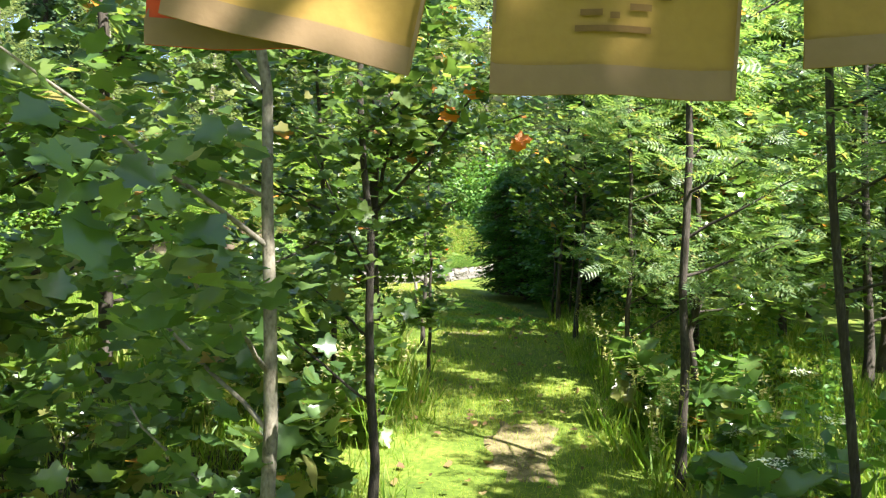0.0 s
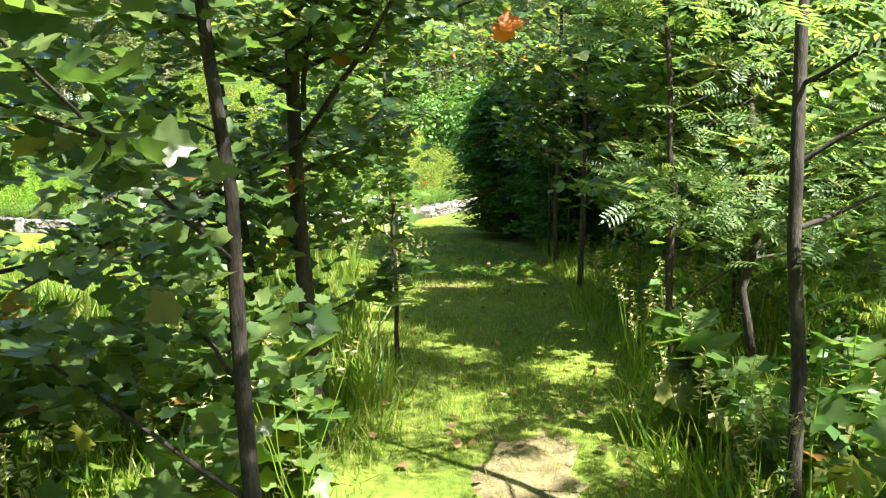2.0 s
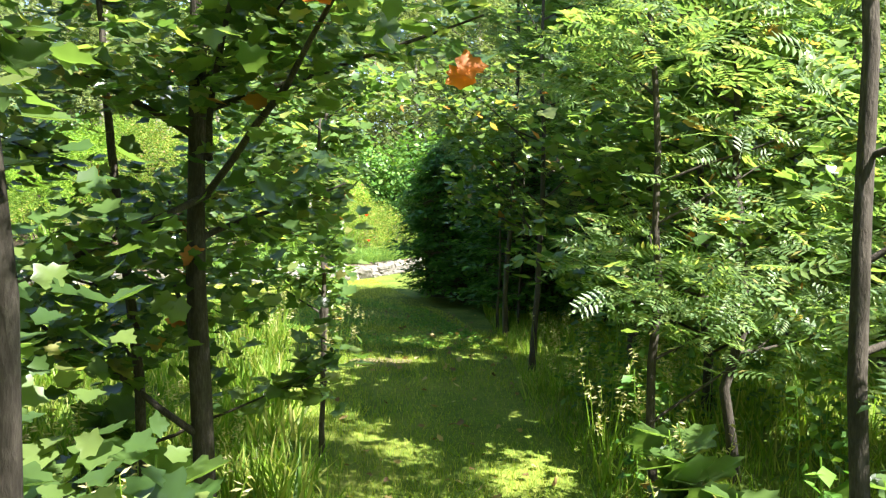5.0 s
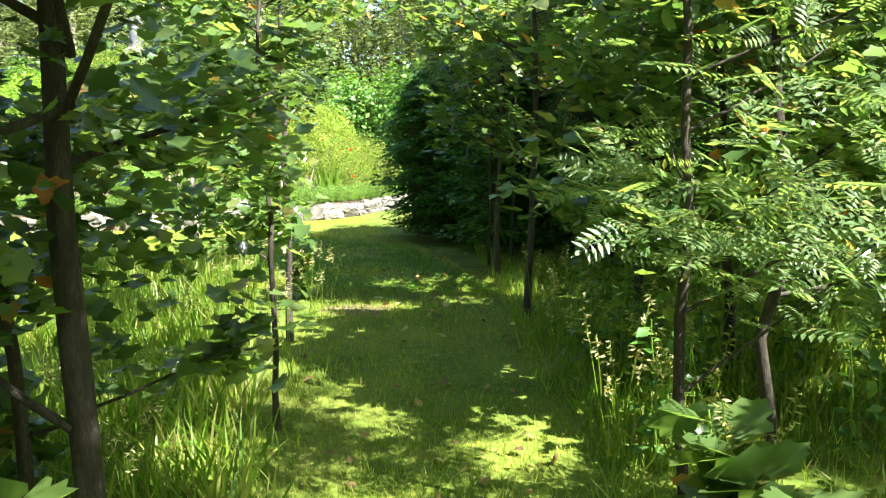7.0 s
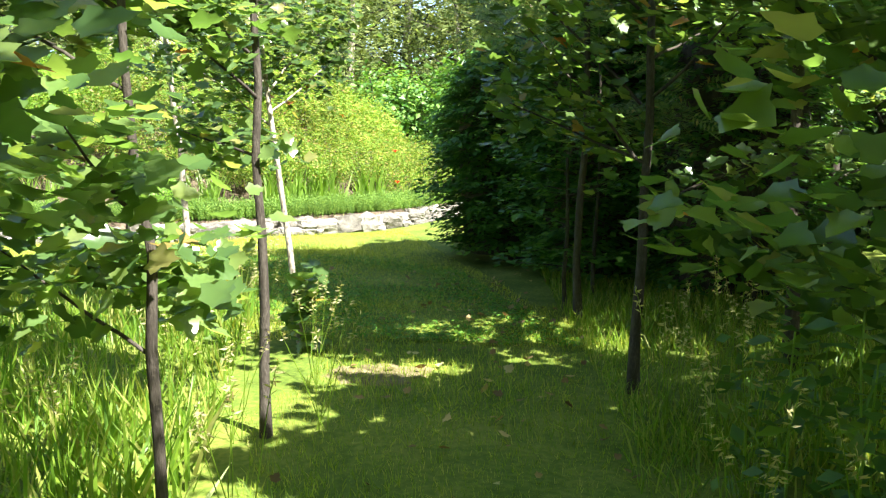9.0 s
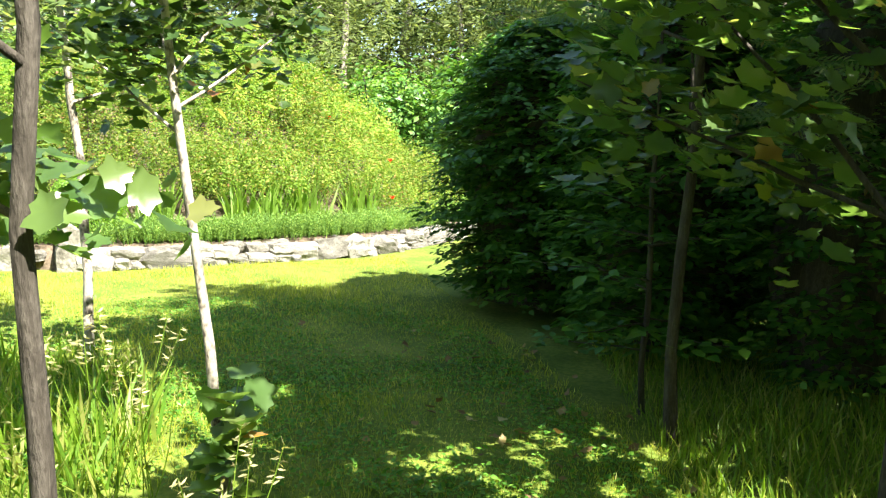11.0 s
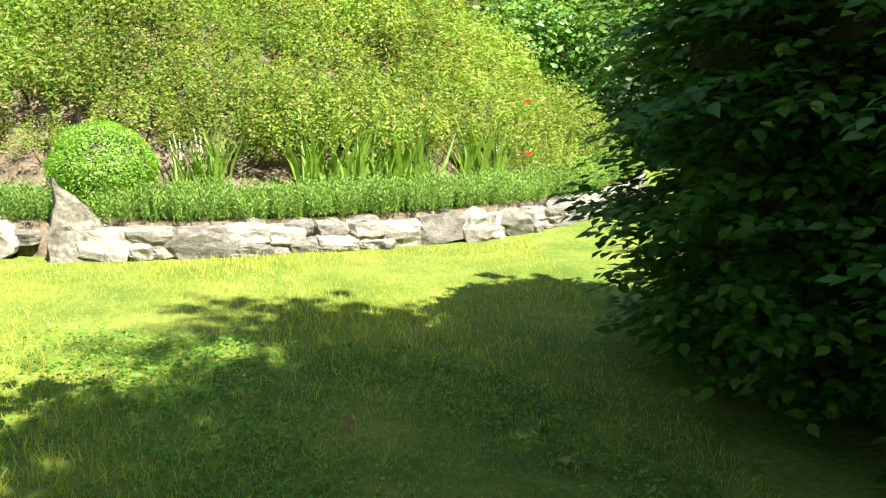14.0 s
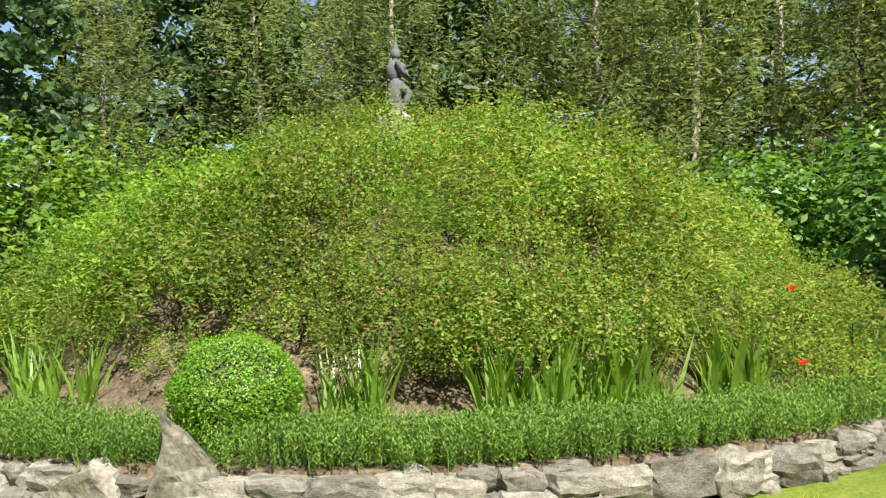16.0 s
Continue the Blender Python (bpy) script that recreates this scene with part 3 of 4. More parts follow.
def stone_wall():
    ob = thing("wall_stone", "low dry-stone wall of rough grey fieldstones", "wall", kind="structure", at=(0, 0, 0))
    kinds = [rock_mesh("stone", (1, 1, 1), .17, k, 3) for k in range(14)]
    def stone(x, y, z, mid, long, deep, tall, tip=11):
        st = new("stone", kinds[int(rng.integers(14))])
        st.parent = ob
        st.matrix_basis = pose(x, y, z, rng.uniform(-tip, tip), rng.uniform(-tip, tip) * .7, mid + 90 + rng.uniform(-9, 9)) @ Matrix.Diagonal((long * 1.10, deep, tall, 1))
    deg = -142.0
    while deg < 28:
        full = rng.uniform() > .45
        long = rng.uniform(.26, .52) if full else rng.uniform(.16, .34)
        step = math.degrees(long / RW)
        mid = deg + step / 2
        if not (-77.0 < mid < -72.8 or -80.6 < mid < -79.0):
            low = rng.uniform(.22, .28) if full and rng.uniform() > .45 else rng.uniform(.11, .15)
            x, y = on_ring(RW - .15 + rng.uniform(-.05, .04), mid)
            stone(x, y, low / 2 - .02, mid, long, rng.uniform(.24, .34), low * 1.12)
            at, end = deg - rng.uniform(0, .6), deg + step
            while low < .2 and at < end:
                w = rng.uniform(.16, .40)
                x, y = on_ring(RW - .19 + rng.uniform(-.06, .05), at + math.degrees(w / RW) / 2)
                tall = rng.uniform(.12, .17)
                stone(x, y, low + tall / 2 - .035, at + math.degrees(w / RW) / 2, w, rng.uniform(.2, .3), tall * 1.1, 9)
                at += math.degrees(w / RW)
            if rng.uniform() > .72:
                x, y = on_ring(RW - .02, deg)
                stone(x, y, .03, deg, rng.uniform(.08, .15), .1, rng.uniform(.07, .12), 25)
        deg += step
    big = thing("boulder", "tilted flat grey boulder set in the wall", "stone", at=(-5.0, 18.98, .10))
    me = rock_mesh("boulder_body", (.42, .28, .34), .2, 4, 4)
    body = part("block", me, big)
    body.rotation_euler = (.1, -.5, .25)


stone_wall()


def statue(at):
    """A slender grey stone figure with a pointed crown, as one plain shape."""
    def ball(c, r, sx=1, sy=1, sz=1):
        u = bmesh.new()
        bmesh.ops.create_icosphere(u, subdivisions=3, radius=1)
        v = np.array([(p.co.x * r * sx + c[0], p.co.y * r * sy + c[1], p.co.z * r * sz + c[2]) for p in u.verts])
        f = np.array([[q.index for q in t.verts] for t in u.faces])
        u.free()
        return v, f
    def tri(vf):
        v, f = vf
        return v, np.concatenate([f[:, [0, 1, 2]], f[:, [0, 2, 3]]])
    parts = [tri(tube([(0, 0, -.05), (.0, 0, .10), (-.03, 0, .28), (.02, 0, .46), (.03, 0, .56)], [.15, .12, .125, .15, .10], 12, .02)),
             ball((.05, 0, .40), .13, 1.15, .8, .7), ball((-.02, 0, .70), .14, .95, .75, 1.35), ball((.06, 0, .76), .10, 1.1, .9, .8),
             ball((.0, 0, .97), .085, 1, .95, 1.25)]
    parts.append(tri(tube([(0, 0, 1.03), (0, 0, 1.10), (.005, 0, 1.16), (.005, 0, 1.24)], [.06, .045, .02, .005], 10, .02)))
    parts.append(tri(tube([(.02, -.12, .82), (.10, -.15, .66), (.19, -.06, .58), (.16, .02, .70)], [.05, .045, .04, .03], 8, .03)))
    parts.append(tri(tube([(-.04, .12, .82), (-.12, .14, .62), (-.10, .10, .44), (.02, .08, .40)], [.05, .045, .04, .03], 8, .03)))
    parts.append(tri(tube([(.08, -.06, .42), (.20, -.06, .34), (.14, -.05, .16), (.06, -.05, .05)], [.09, .075, .06, .05], 8, .03)))
    parts.append(tri(tube([(-.01, 0, .84), (0, 0, .93)], [.06, .05], 10, .02)))
    ob = new("statue", mesh_np("statue", *join(*parts), M_STATUE, True))
    ob.matrix_basis = pose(*at, 0, 0, 32) @ Matrix.Diagonal((.9, .9, .92, 1))
    tagged(ob, "grey stone figure with pointed crown on the mound", "statue")


statue((-6.5, 25.7, 3.74))
plinth = new("plinth", rock_mesh("plinth", (.5, .46, 1.05), .06, 2, 3))
plinth.location = (-6.5, 25.7, 3.24)
tagged(plinth, "rough grey stone block under the stone figure", "plinth")


# ---- hedge beside the lane ----
def hedge_bush(at, radius, height, sprays=1500):
    """A dense beech-like bush: flat drooping sprays of leaves in uneven tiers round a dark body that stands in for the
    shade inside.
    """
    ob = thing("hedge_bush", "dense dark green broad-leaved hedge bush with layered drooping sprays", "bush", "hedge bushes", at=at)
    def reach(h):
        return radius * np.sqrt(np.clip(1 - np.clip((h - .45) / .56, 0, 1) ** 2.2, 0.01, 1)) * (.84 + .16 * np.clip(h / .3, 0, 1))
    h, a = rng.uniform(.02, 1, sprays) ** .9, rng.uniform(0, 2 * np.pi, sprays)
    tier = np.sin(h * height * 15 + 2.2 * np.sin(a * 4) + a * 2)
    rr = reach(h) * (.93 + .11 * tier + .06 * np.sin(a * 7 + h * 11)) * rng.uniform(.78, 1.04, sprays)
    out = np.stack([np.cos(a), np.sin(a), 0 * a], 1)
    tip = out * rr[:, None] + np.array([0, 0, 1.0]) * (.08 + h * height)[:, None]
    head = a + rng.normal(0, .5, sprays)
    way = np.stack([np.cos(head), np.sin(head), rng.normal(-.12, .22, sprays) + .5 * (h > .85)], 1)
    across = np.stack([-np.sin(head), np.cos(head), rng.normal(0, .15, sprays)], 1)
    each = 11
    s = np.linspace(-1, 0, each)
    sgn = np.where(np.arange(each) % 2, 1.0, -1.0)
    length = .30 * rng.uniform(.7, 1.35, sprays)
    pos = tip[:, None] + way[:, None] * (s[None] * length[:, None])[..., None] + across[:, None] * (sgn[None, :, None] * .012)
    pos[..., 2] -= .10 * (s[None] + 1) ** 2 * length[:, None]
    turn = head[:, None] + sgn[None] * .85 * np.where(np.arange(each) == each - 1, 0, 1)[None] + rng.normal(0, .2, (sprays, each))
    nrm = np.array([0, 0, 1.0]) + out[:, None] * .30 + rng.normal(0, .22, (sprays, each, 3))
    n = sprays * each
    part("foliage", mesh_np("foliage", *scatter(LEAF_OVATE, pos.reshape(-1, 3), nrm.reshape(-1, 3), .078 * rng.uniform(.65, 1.25, n), turn.ravel()), M_DARK), ob)
    for k in range(9):
        b = k * 2.4
        end = (math.cos(b) * radius * .7, math.sin(b) * radius * .7, height * (.2 + .07 * k))
        part("limb", mesh_np("limb", *tube(bent((0, 0, height * .08 * k + .1), end, 6, .03), np.linspace(.03, .008, 6), 6), M_BARK, True), ob)
    # one solid dark tube in place of the shaded depth between the leaves
    zs = np.linspace(.10, height * .95, 10)
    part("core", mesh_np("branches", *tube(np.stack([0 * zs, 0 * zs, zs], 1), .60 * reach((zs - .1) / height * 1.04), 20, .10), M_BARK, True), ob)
    part("trunk", mesh_np("trunk", *tube(bent((0, 0, -.05), (0, 0, .6), 5, .01), [.11, .09, .08, .08, .07], 9), M_BARK, True), ob)
    return ob


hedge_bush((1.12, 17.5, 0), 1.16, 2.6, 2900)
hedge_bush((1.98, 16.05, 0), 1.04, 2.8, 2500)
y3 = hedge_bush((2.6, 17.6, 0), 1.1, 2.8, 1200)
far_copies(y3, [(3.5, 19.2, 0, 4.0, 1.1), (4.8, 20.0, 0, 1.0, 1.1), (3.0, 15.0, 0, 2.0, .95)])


def low_sprays(at, ends, leaves, size):
    """A sapling whose few long side shoots reach out flat at knee to head height."""
    ob = thing("beech_sapling", "young broad-leaved sapling with flat spreading side shoots in shade", "tree", "young trees beside the lane", at=at)
    part("trunk", mesh_np("trunk", *tube(bent((0, 0, -.05), (.05, .05, 2.6), 9, .012), np.linspace(.022, .006, 9), 8), M_BARK, True), ob)
    pos, turn = [], []
    for root, dx, dy, dz in ends:
        line = bent((.02, .02, root), (dx, dy, root + dz), 8, .012)
        part("limb", mesh_np("limb", *tube(line, np.linspace(.008, .002, 8), 5), M_BARK, True), ob)
        s = rng.uniform(.15, 1.04, leaves)
        q = np.stack([np.interp(s, np.linspace(0, 1, 8), line[:, c]) for c in range(3)], 1)
        q += rng.normal(0, 1, (leaves, 3)) * np.array([.085, .085, .022])
        pos.append(q)
        turn.append(math.atan2(dy, dx) + rng.normal(0, .8, leaves))
    pos, turn = np.concatenate(pos), np.concatenate(turn)
    nrm = np.array([0, 0, 1.0]) + rng.normal(0, .22, (len(pos), 3))
    part("foliage", mesh_np("foliage", *scatter(LEAF_OVATE, pos, nrm, size * rng.uniform(.6, 1.2, len(pos)), turn), M_DARK), ob)


low_sprays((1.45, 14.35, 0), ((.35, -.55, .1, .05), (.5, -.4, -.45, .05), (.75, -.65, -.35, .15), (.7, -.3, .5, .1), (1.0, -.5, .3, .1), (1.15, -.55, -.15, .15),
                              (1.3, .1, -.55, .15), (1.5, -.45, .1, .2), (1.7, -.35, -.3, .25), (1.95, -.3, .3, .25), (.45, .35, -.45, .05), (.95, .4, -.35, .1)), 42, .095)
low_sprays((1.75, 15.0, 0), ((.4, -.5, -.1, .05), (.6, -.45, -.45, .1), (.9, -.6, .0, .1), (1.2, -.5, -.3, .1), (1.5, -.55, .1, .15), (1.8, -.4, -.2, .2), (2.1, -.35, .2, .2), (1.0, .2, -.5, .1)), 42, .09)

# ---- trees beside the lane ----
MAPLE = "slender young maple with broad lobed green leaves"
ROWAN = "slender young rowan with feathery pinnate leaves"
G1 = "young trees beside the lane"
tree("maple_tree", MAPLE + " and pale bark", (.235, 3.54, 0), (-.09, 3.75, 4.2), .023, M_BARK2, M_MAPLE, LEAF_MAPLE, 2700, .075, .45, .95, 14, G1)
tree("maple_tree", MAPLE, (.14, 5.38, 0), (-.10, 5.45, 4.8), .022, M_BARK, M_MAPLE, LEAF_MAPLE, 3000, .078, .5, 1.0, 15, G1)
lane_maple = tree("maple_tree", MAPLE, (-.14, 7.45, 0), (-.28, 7.6, 5.6), .043, M_BARK, M_MAPLE, LEAF_MAPLE, 5200, .085, .45, 1.15, 17, G1, .012, True,
     [((-.17, 7.5, 1.6), (.75, 6.2, 2.45)), ((-.17, 7.5, 1.75), (.3, 6.6, 2.7)), ((-.17, 7.5, 1.6), (-1.0, 6.1, 1.0)), ((-.18, 7.5, 1.95), (.95, 7.38, 2.32))])
M_ORANGE = leaf_mat("orange_leaf", [(0, (.55, .13, .02)), (1, (.62, .22, .03))], .4, .5)
for dx, dy, dz, t in ((.99, -.05, 2.12, .3), (1.03, -.02, 2.05, 2.0), (.70, -1.1, 2.28, 1.2), (.62, -.95, 2.2, 4.0)):
    part("orange_leaf", mesh_np("orange_leaf", *scatter(LEAF_MAPLE, np.array([[dx, dy, dz]]), np.array([[.1, -.8, .5]]), .13, np.array([t])), M_ORANGE), lane_maple, "orange autumn leaf")
tree("maple_tree", MAPLE, (-.55, 7.9, 0), (-.75, 7.7, 3.4), .026, M_BARK, M_MAPLE, LEAF_MAPLE, 1700, .085, .4, .9, 10, G1)
tree("rowan_tree", ROWAN, (1.82, 6.12, 0), (1.78, 6.2, 5.2), .026, M_BARK, M_ROWAN, LEAF_PINNATE, 1300, .19, 1.0, 1.05, 14, G1)
tree("rowan_tree", ROWAN, (1.79, 7.75, 0), (1.72, 7.8, 4.0), .020, M_BARK, M_ROWAN, LEAF_PINNATE, 1700, .19, .5, 1.0, 15, G1)
tree("maple_tree", MAPLE, (.10, 9.2, 0), (.05, 9.3, 3.0), .016, M_BARK, M_MAPLE, LEAF_MAPLE, 2600, .078, .75, .78, 13, G1)
tree("maple_tree", MAPLE, (-.17, 11.08, 0), (-.24, 11.2, 4.4), .023, M_BARK, M_MAPLE, LEAF_MAPLE, 2900, .075, .9, .9, 13, G1)
tree("maple_tree", MAPLE, (1.63, 11.9, 0), (1.7, 12.0, 5.0), .027, M_BARK, M_MAPLE, LEAF_MAPLE, 3400, .085, .9, 1.1, 14, G1, .02, True,
     [((1.64, 11.9, 1.3), (1.05, 12.2, 2.05)), ((1.65, 11.9, 1.6), (.8, 12.0, 2.5)), ((1.66, 11.9, 2.1), (.6, 11.4, 2.9))])
tree("rowan_tree", ROWAN, (1.52, 13.9, 0), (1.6, 13.9, 6.4), .027, M_BARK, M_ROWAN, LEAF_PINNATE, 1700, .25, 1.5, 1.5, 15, G1)
tree("maple_tree", MAPLE + " and pale sunlit bark", (-.49, 12.95, 0), (-.95, 12.85, 4.6), .0215, M_PALE, M_MAPLE, LEAF_MAPLE, 4300, .064, 1.4, .8, 12, G1, .006, True,
     [((-.64, 12.92, 1.62), (-.2, 13.5, 2.1)), ((-.65, 12.9, 1.75), (-.35, 13.4, 2.3)), ((-.66, 12.9, 1.8), (-1.1, 13.4, 2.0))])
tree("maple_tree", MAPLE, (2.56, 8.9, 0), (2.4, 8.9, 4.0), .03, M_BARK, M_MAPLE, LEAF_LOBED, 4000, .10, .7, 1.2, 14, G1, .03)
tree("maple_tree", MAPLE, (2.75, 10.3, 0), (2.5, 10.3, 3.5), .034, M_BARK, M_MAPLE, LEAF_LOBED, 4600, .105, .4, 1.35, 15, G1, .03)
tree("maple_tree", MAPLE, (2.9, 16.7, 0), (2.8, 16.7, 4.6), .04, M_BARK, M_MAPLE, LEAF_LOBED, 3600, .12, 1.7, 1.4, 14, G1, .03)
tree("maple_tree", MAPLE, (3.0, 14.3, 0), (3.0, 14.4, 6.6), .05, M_BARK, M_MAPLE, LEAF_LOBED, 4800, .14, 2.4, 1.8, 18, G1)
tree("maple_tree", MAPLE, (2.7, 12.6, 0), (2.6, 12.6, 7.0), .04, M_BARK, M_MAPLE, LEAF_LOBED, 4600, .14, 1.6, 1.6, 18, G1)
tree("maple_tree", MAPLE + " and pale bark", (-2.0, 14.8, 0), (-2.3, 14.9, 4.6), .03, M_PALE, M_MAPLE, LEAF_MAPLE, 1100, .10, 1.5, .8, 9, G1, .02, False)
tree("rowan_tree", ROWAN, (1.98, 3.9, 0), (1.55, 4.0, 4.4), .016, M_BARK, M_ROWAN, LEAF_PINNATE, 600, .19, 1.3, .85, 11, G1)

# added tree, out of view, only to shade the start of the lane
tree("maple_tree", MAPLE, (2.3, 1.2, 0), (2.0, 1.3, 6.4), .055, M_BARK, M_MAPLE, LEAF_LOBED, 1500, .12, 3.2, 1.6, 12, G1)

# ---- the wood on both sides ----
G2 = "young trees of the wood"
wood = [
    tree("maple_tree", "young maple of the wood with broad green leaves", (-1.9, 4.6, 0), (-2.0, 4.7, 5.4), .045, M_BARK, M_MAPLE, LEAF_LOBED, 2600, .12, .35, 1.25, 14, G2, .02, False),
    tree("maple_tree", "young maple of the wood with broad green leaves", (-2.4, 7.6, 0), (-2.3, 7.5, 6.2), .055, M_BARK, M_MAPLE, LEAF_LOBED, 2900, .12, .5, 1.4, 14, G2, .02, False),
    tree("rowan_tree", "young rowan of the wood with feathery leaves", (5.4, 6.9, 0), (5.5, 6.8, 4.6), .04, M_BARK, M_ROWAN, LEAF_PINNATE, 900, .26, .7, 1.3, 13, G2, .02, False),
    tree("rowan_tree", "young rowan of the wood with feathery leaves", (4.3, 9.6, 0), (4.2, 9.8, 4.4), .045, M_BARK, M_ROWAN, LEAF_PINNATE, 1000, .26, .4, 1.3, 12, G2, .02, False),
]


def plant_wood():
    spots = []
    def add(x0, x1, y0, y1, count, kinds, gap):
        got, tries = 0, 0
        while got < count and tries < 4000:
            tries += 1
            x, y = rng.uniform(x0, x1), rng.uniform(y0, y1)
            if all((x - a) ** 2 + (y - b) ** 2 > gap ** 2 for a, b in spots):
                spots.append((x, y))
                got += 1
                far_copies(wood[kinds[int(rng.integers(len(kinds)))]], [(x, y, 0, rng.uniform(0, 6.28), rng.uniform(.8, 1.2))])
    spots += [(-1.9, 4.6), (-2.4, 7.6), (5.4, 6.9), (4.3, 9.6)]
    add(-3.0, -1.6, 1.5, 8.5, 3, (0, 1), 1.2)
    add(-8.0, -3.0, -1.0, 9.0, 12, (0, 1), 1.5)
    add(6.0, 11.0, -1.0, 12.0, 8, (0, 1, 2, 3), 2.2)
    # copies added for the shade they throw; those below y 3 are never in view
    far_copies(wood[1], [(4.75, 10.4, 0, 5.2, .85), (4.9, 11.8, 0, 1.7, .8), (6.3, 11.0, 0, 2.0, .8), (7.3, 9.6, 0, .5, .9), (6.4, 13.0, 0, 4.4, .9)])
    far_copies(wood[0], [(5.0, 8.1, 0, 2.2, .85), (4.4, 6.0, 0, 4.2, .8), (4.5, 12.9, 0, 1.2, 1.05), (3.4, 2.3, 0, 3.0, 1.0), (3.3, .7, 0, 5.0, 1.05)])
    # unseen copies that darken the right side of the lane's start
    far_copies(wood[1], [(4.4, 2.7, 0, 1.0, 1.0), (4.9, 1.2, 0, 2.4, 1.05), (6.0, 2.4, 0, 4.0, 1.1)])
    add(4.6, 10.0, 12.0, 20.0, 11, (0, 1, 3), 1.6)
    add(-6.0, 1.5, -7.0, -1.5, 6, (0, 1, 3), 1.8)


plant_wood()


# ---- distance: bushes and tall trees round the garden ----
M_FRESH = leaf_mat("bush_leaf", [(0, (.055, .12, .016)), (.6, (.11, .20, .024)), (1, (.19, .27, .04))], .55, .35, .3, .15)


def big_bush(at, radius, height, mat, leaves=8000, size=.165, shape=LEAF_PLAIN):
    ob = thing("garden_bush", "tall rounded leafy green bush behind the mound", "bush", "bushes round the garden", at=at)
    for k in range(4):
        a = k * 1.6 + .3
        part("stem", mesh_np("stem", *tube(bent((0, 0, -.1), (radius * .4 * math.cos(a), radius * .4 * math.sin(a), height * .75), 6, .04), np.linspace(.07, .02, 6), 6), M_BARK, True), ob)
    part("crown", mesh_np("crown", *blob_bush(radius, height, leaves, size, mat, shape, .35, .1, .6, 70), mat), ob)
    return ob


bushes = [big_bush((2.6, 29.5, 0), 2.0, 4.2, M_FAR), big_bush((-13.2, 24.0, 0), 2.2, 4.6, M_FRESH), big_bush((5.2, 26.5, 0), 2.0, 3.6, M_FARDARK, 11000)]
far_copies(bushes[0], [(0.2, 33.5, 0, 1, 1.2), (5.5, 31.5, 0, 2, 1.1), (-11.5, 31.0, 0, 3, 1.15), (8.5, 28.0, 0, 4.4, 1.1), (-15.5, 20.0, 0, .4, 1), (4.4, 22.4, 0, 2.5, .85), (-2.6, 33.8, 0, .7, 1.1)])
far_copies(bushes[1], [(-15.0, 27.5, 0, 1, 1.1), (-9.4, 33.0, 0, 2, 1.1), (-13.5, 17.0, 0, 4, .8), (-17.5, 23.5, 0, 5, 1.1), (3.4, 32.5, 0, 5, 1.0), (-5.8, 34.0, 0, 3.3, 1.1)])
far_copies(bushes[2], [(6.6, 23.0, 0, 1, 1.1), (1.3, 31.5, 0, 3, .9), (-17.0, 30.0, 0, 2, 1.2), (9.6, 22.0, 0, 2.7, 1.2), (-18, 14.0, 0, 1.7, 1.2), (7.5, 20.0, 0, .7, 1.0)])


def tall_tree(name, label, at, height, mat, drooping):
    ob = thing(name, label, "tree", "tall trees behind the garden", at=at)
    part("trunk", mesh_np("trunk", *tube(bent((0, 0, -.2), (.3, 0, height), 12, .08), np.linspace(.24, .03, 12), 9), M_PALE if drooping else M_BARK, True), ob)
    pos, nrm, turn = [], [], []
    for k in range(34):
        h = height * (.10 + .88 * k / 34)
        a = k * 2.4
        reach = (height * (.28 if drooping else .23)) * (1 - h / height) ** .7 + .5
        end = np.array([math.cos(a) * reach, math.sin(a) * reach, h + (.3 if drooping else -.12) * reach])
        lv = bent((0, 0, h), end, 6, .05)
        part("limb", mesh_np("limb", *tube(lv, np.linspace(.05, .012, 6), 5), M_BARK, True), ob)
        n = 392 if drooping else 230
        s = rng.uniform(.1, 1.05, n)
        if drooping:
            s = np.repeat(rng.uniform(.12, 1.05, n // 14), 14)
        q = np.stack([np.interp(s, np.linspace(0, 1, 6), lv[:, c]) for c in range(3)], 1)
        if drooping:
            side = np.repeat(rng.normal(0, .35, (n // 14, 3)) * np.array([1, 1, .4]), 14, axis=0)
            q += side + rng.normal(0, .045, (n, 3))
            q[:, 2] -= np.tile(np.linspace(0, 1, 14), n // 14) * np.repeat(rng.uniform(.8, 2.3, n // 14), 14)
        else:
            q += rng.normal(0, .28, (n, 3)) * np.array([1, 1, .4])
            q[:, 2] -= rng.uniform(0, 1, n) ** 1.3 * .5
        pos.append(q)
        nrm.append(rng.normal(0, 1, (n, 3)) * np.array([1, 1, .4]) + np.array([0, 0, .1 if drooping else .7]))
    pos, nrm = np.concatenate(pos), np.concatenate(nrm)
    part("crown", mesh_np("crown", *scatter(LEAF_SLIM if drooping else LEAF_PLAIN, pos, nrm, (.24 if drooping else .38) * rng.uniform(.6, 1.3, len(pos))), mat), ob)
    return ob


birch = tall_tree("birch_tree", "tall birch with hanging grey-green branches", (-2.5, 38.5, 0), 14, M_BIRCH, True)
fir = tall_tree("conifer_tree", "tall dark conifer behind the garden", (-10.5, 39.5, 0), 16, M_FARDARK, False)
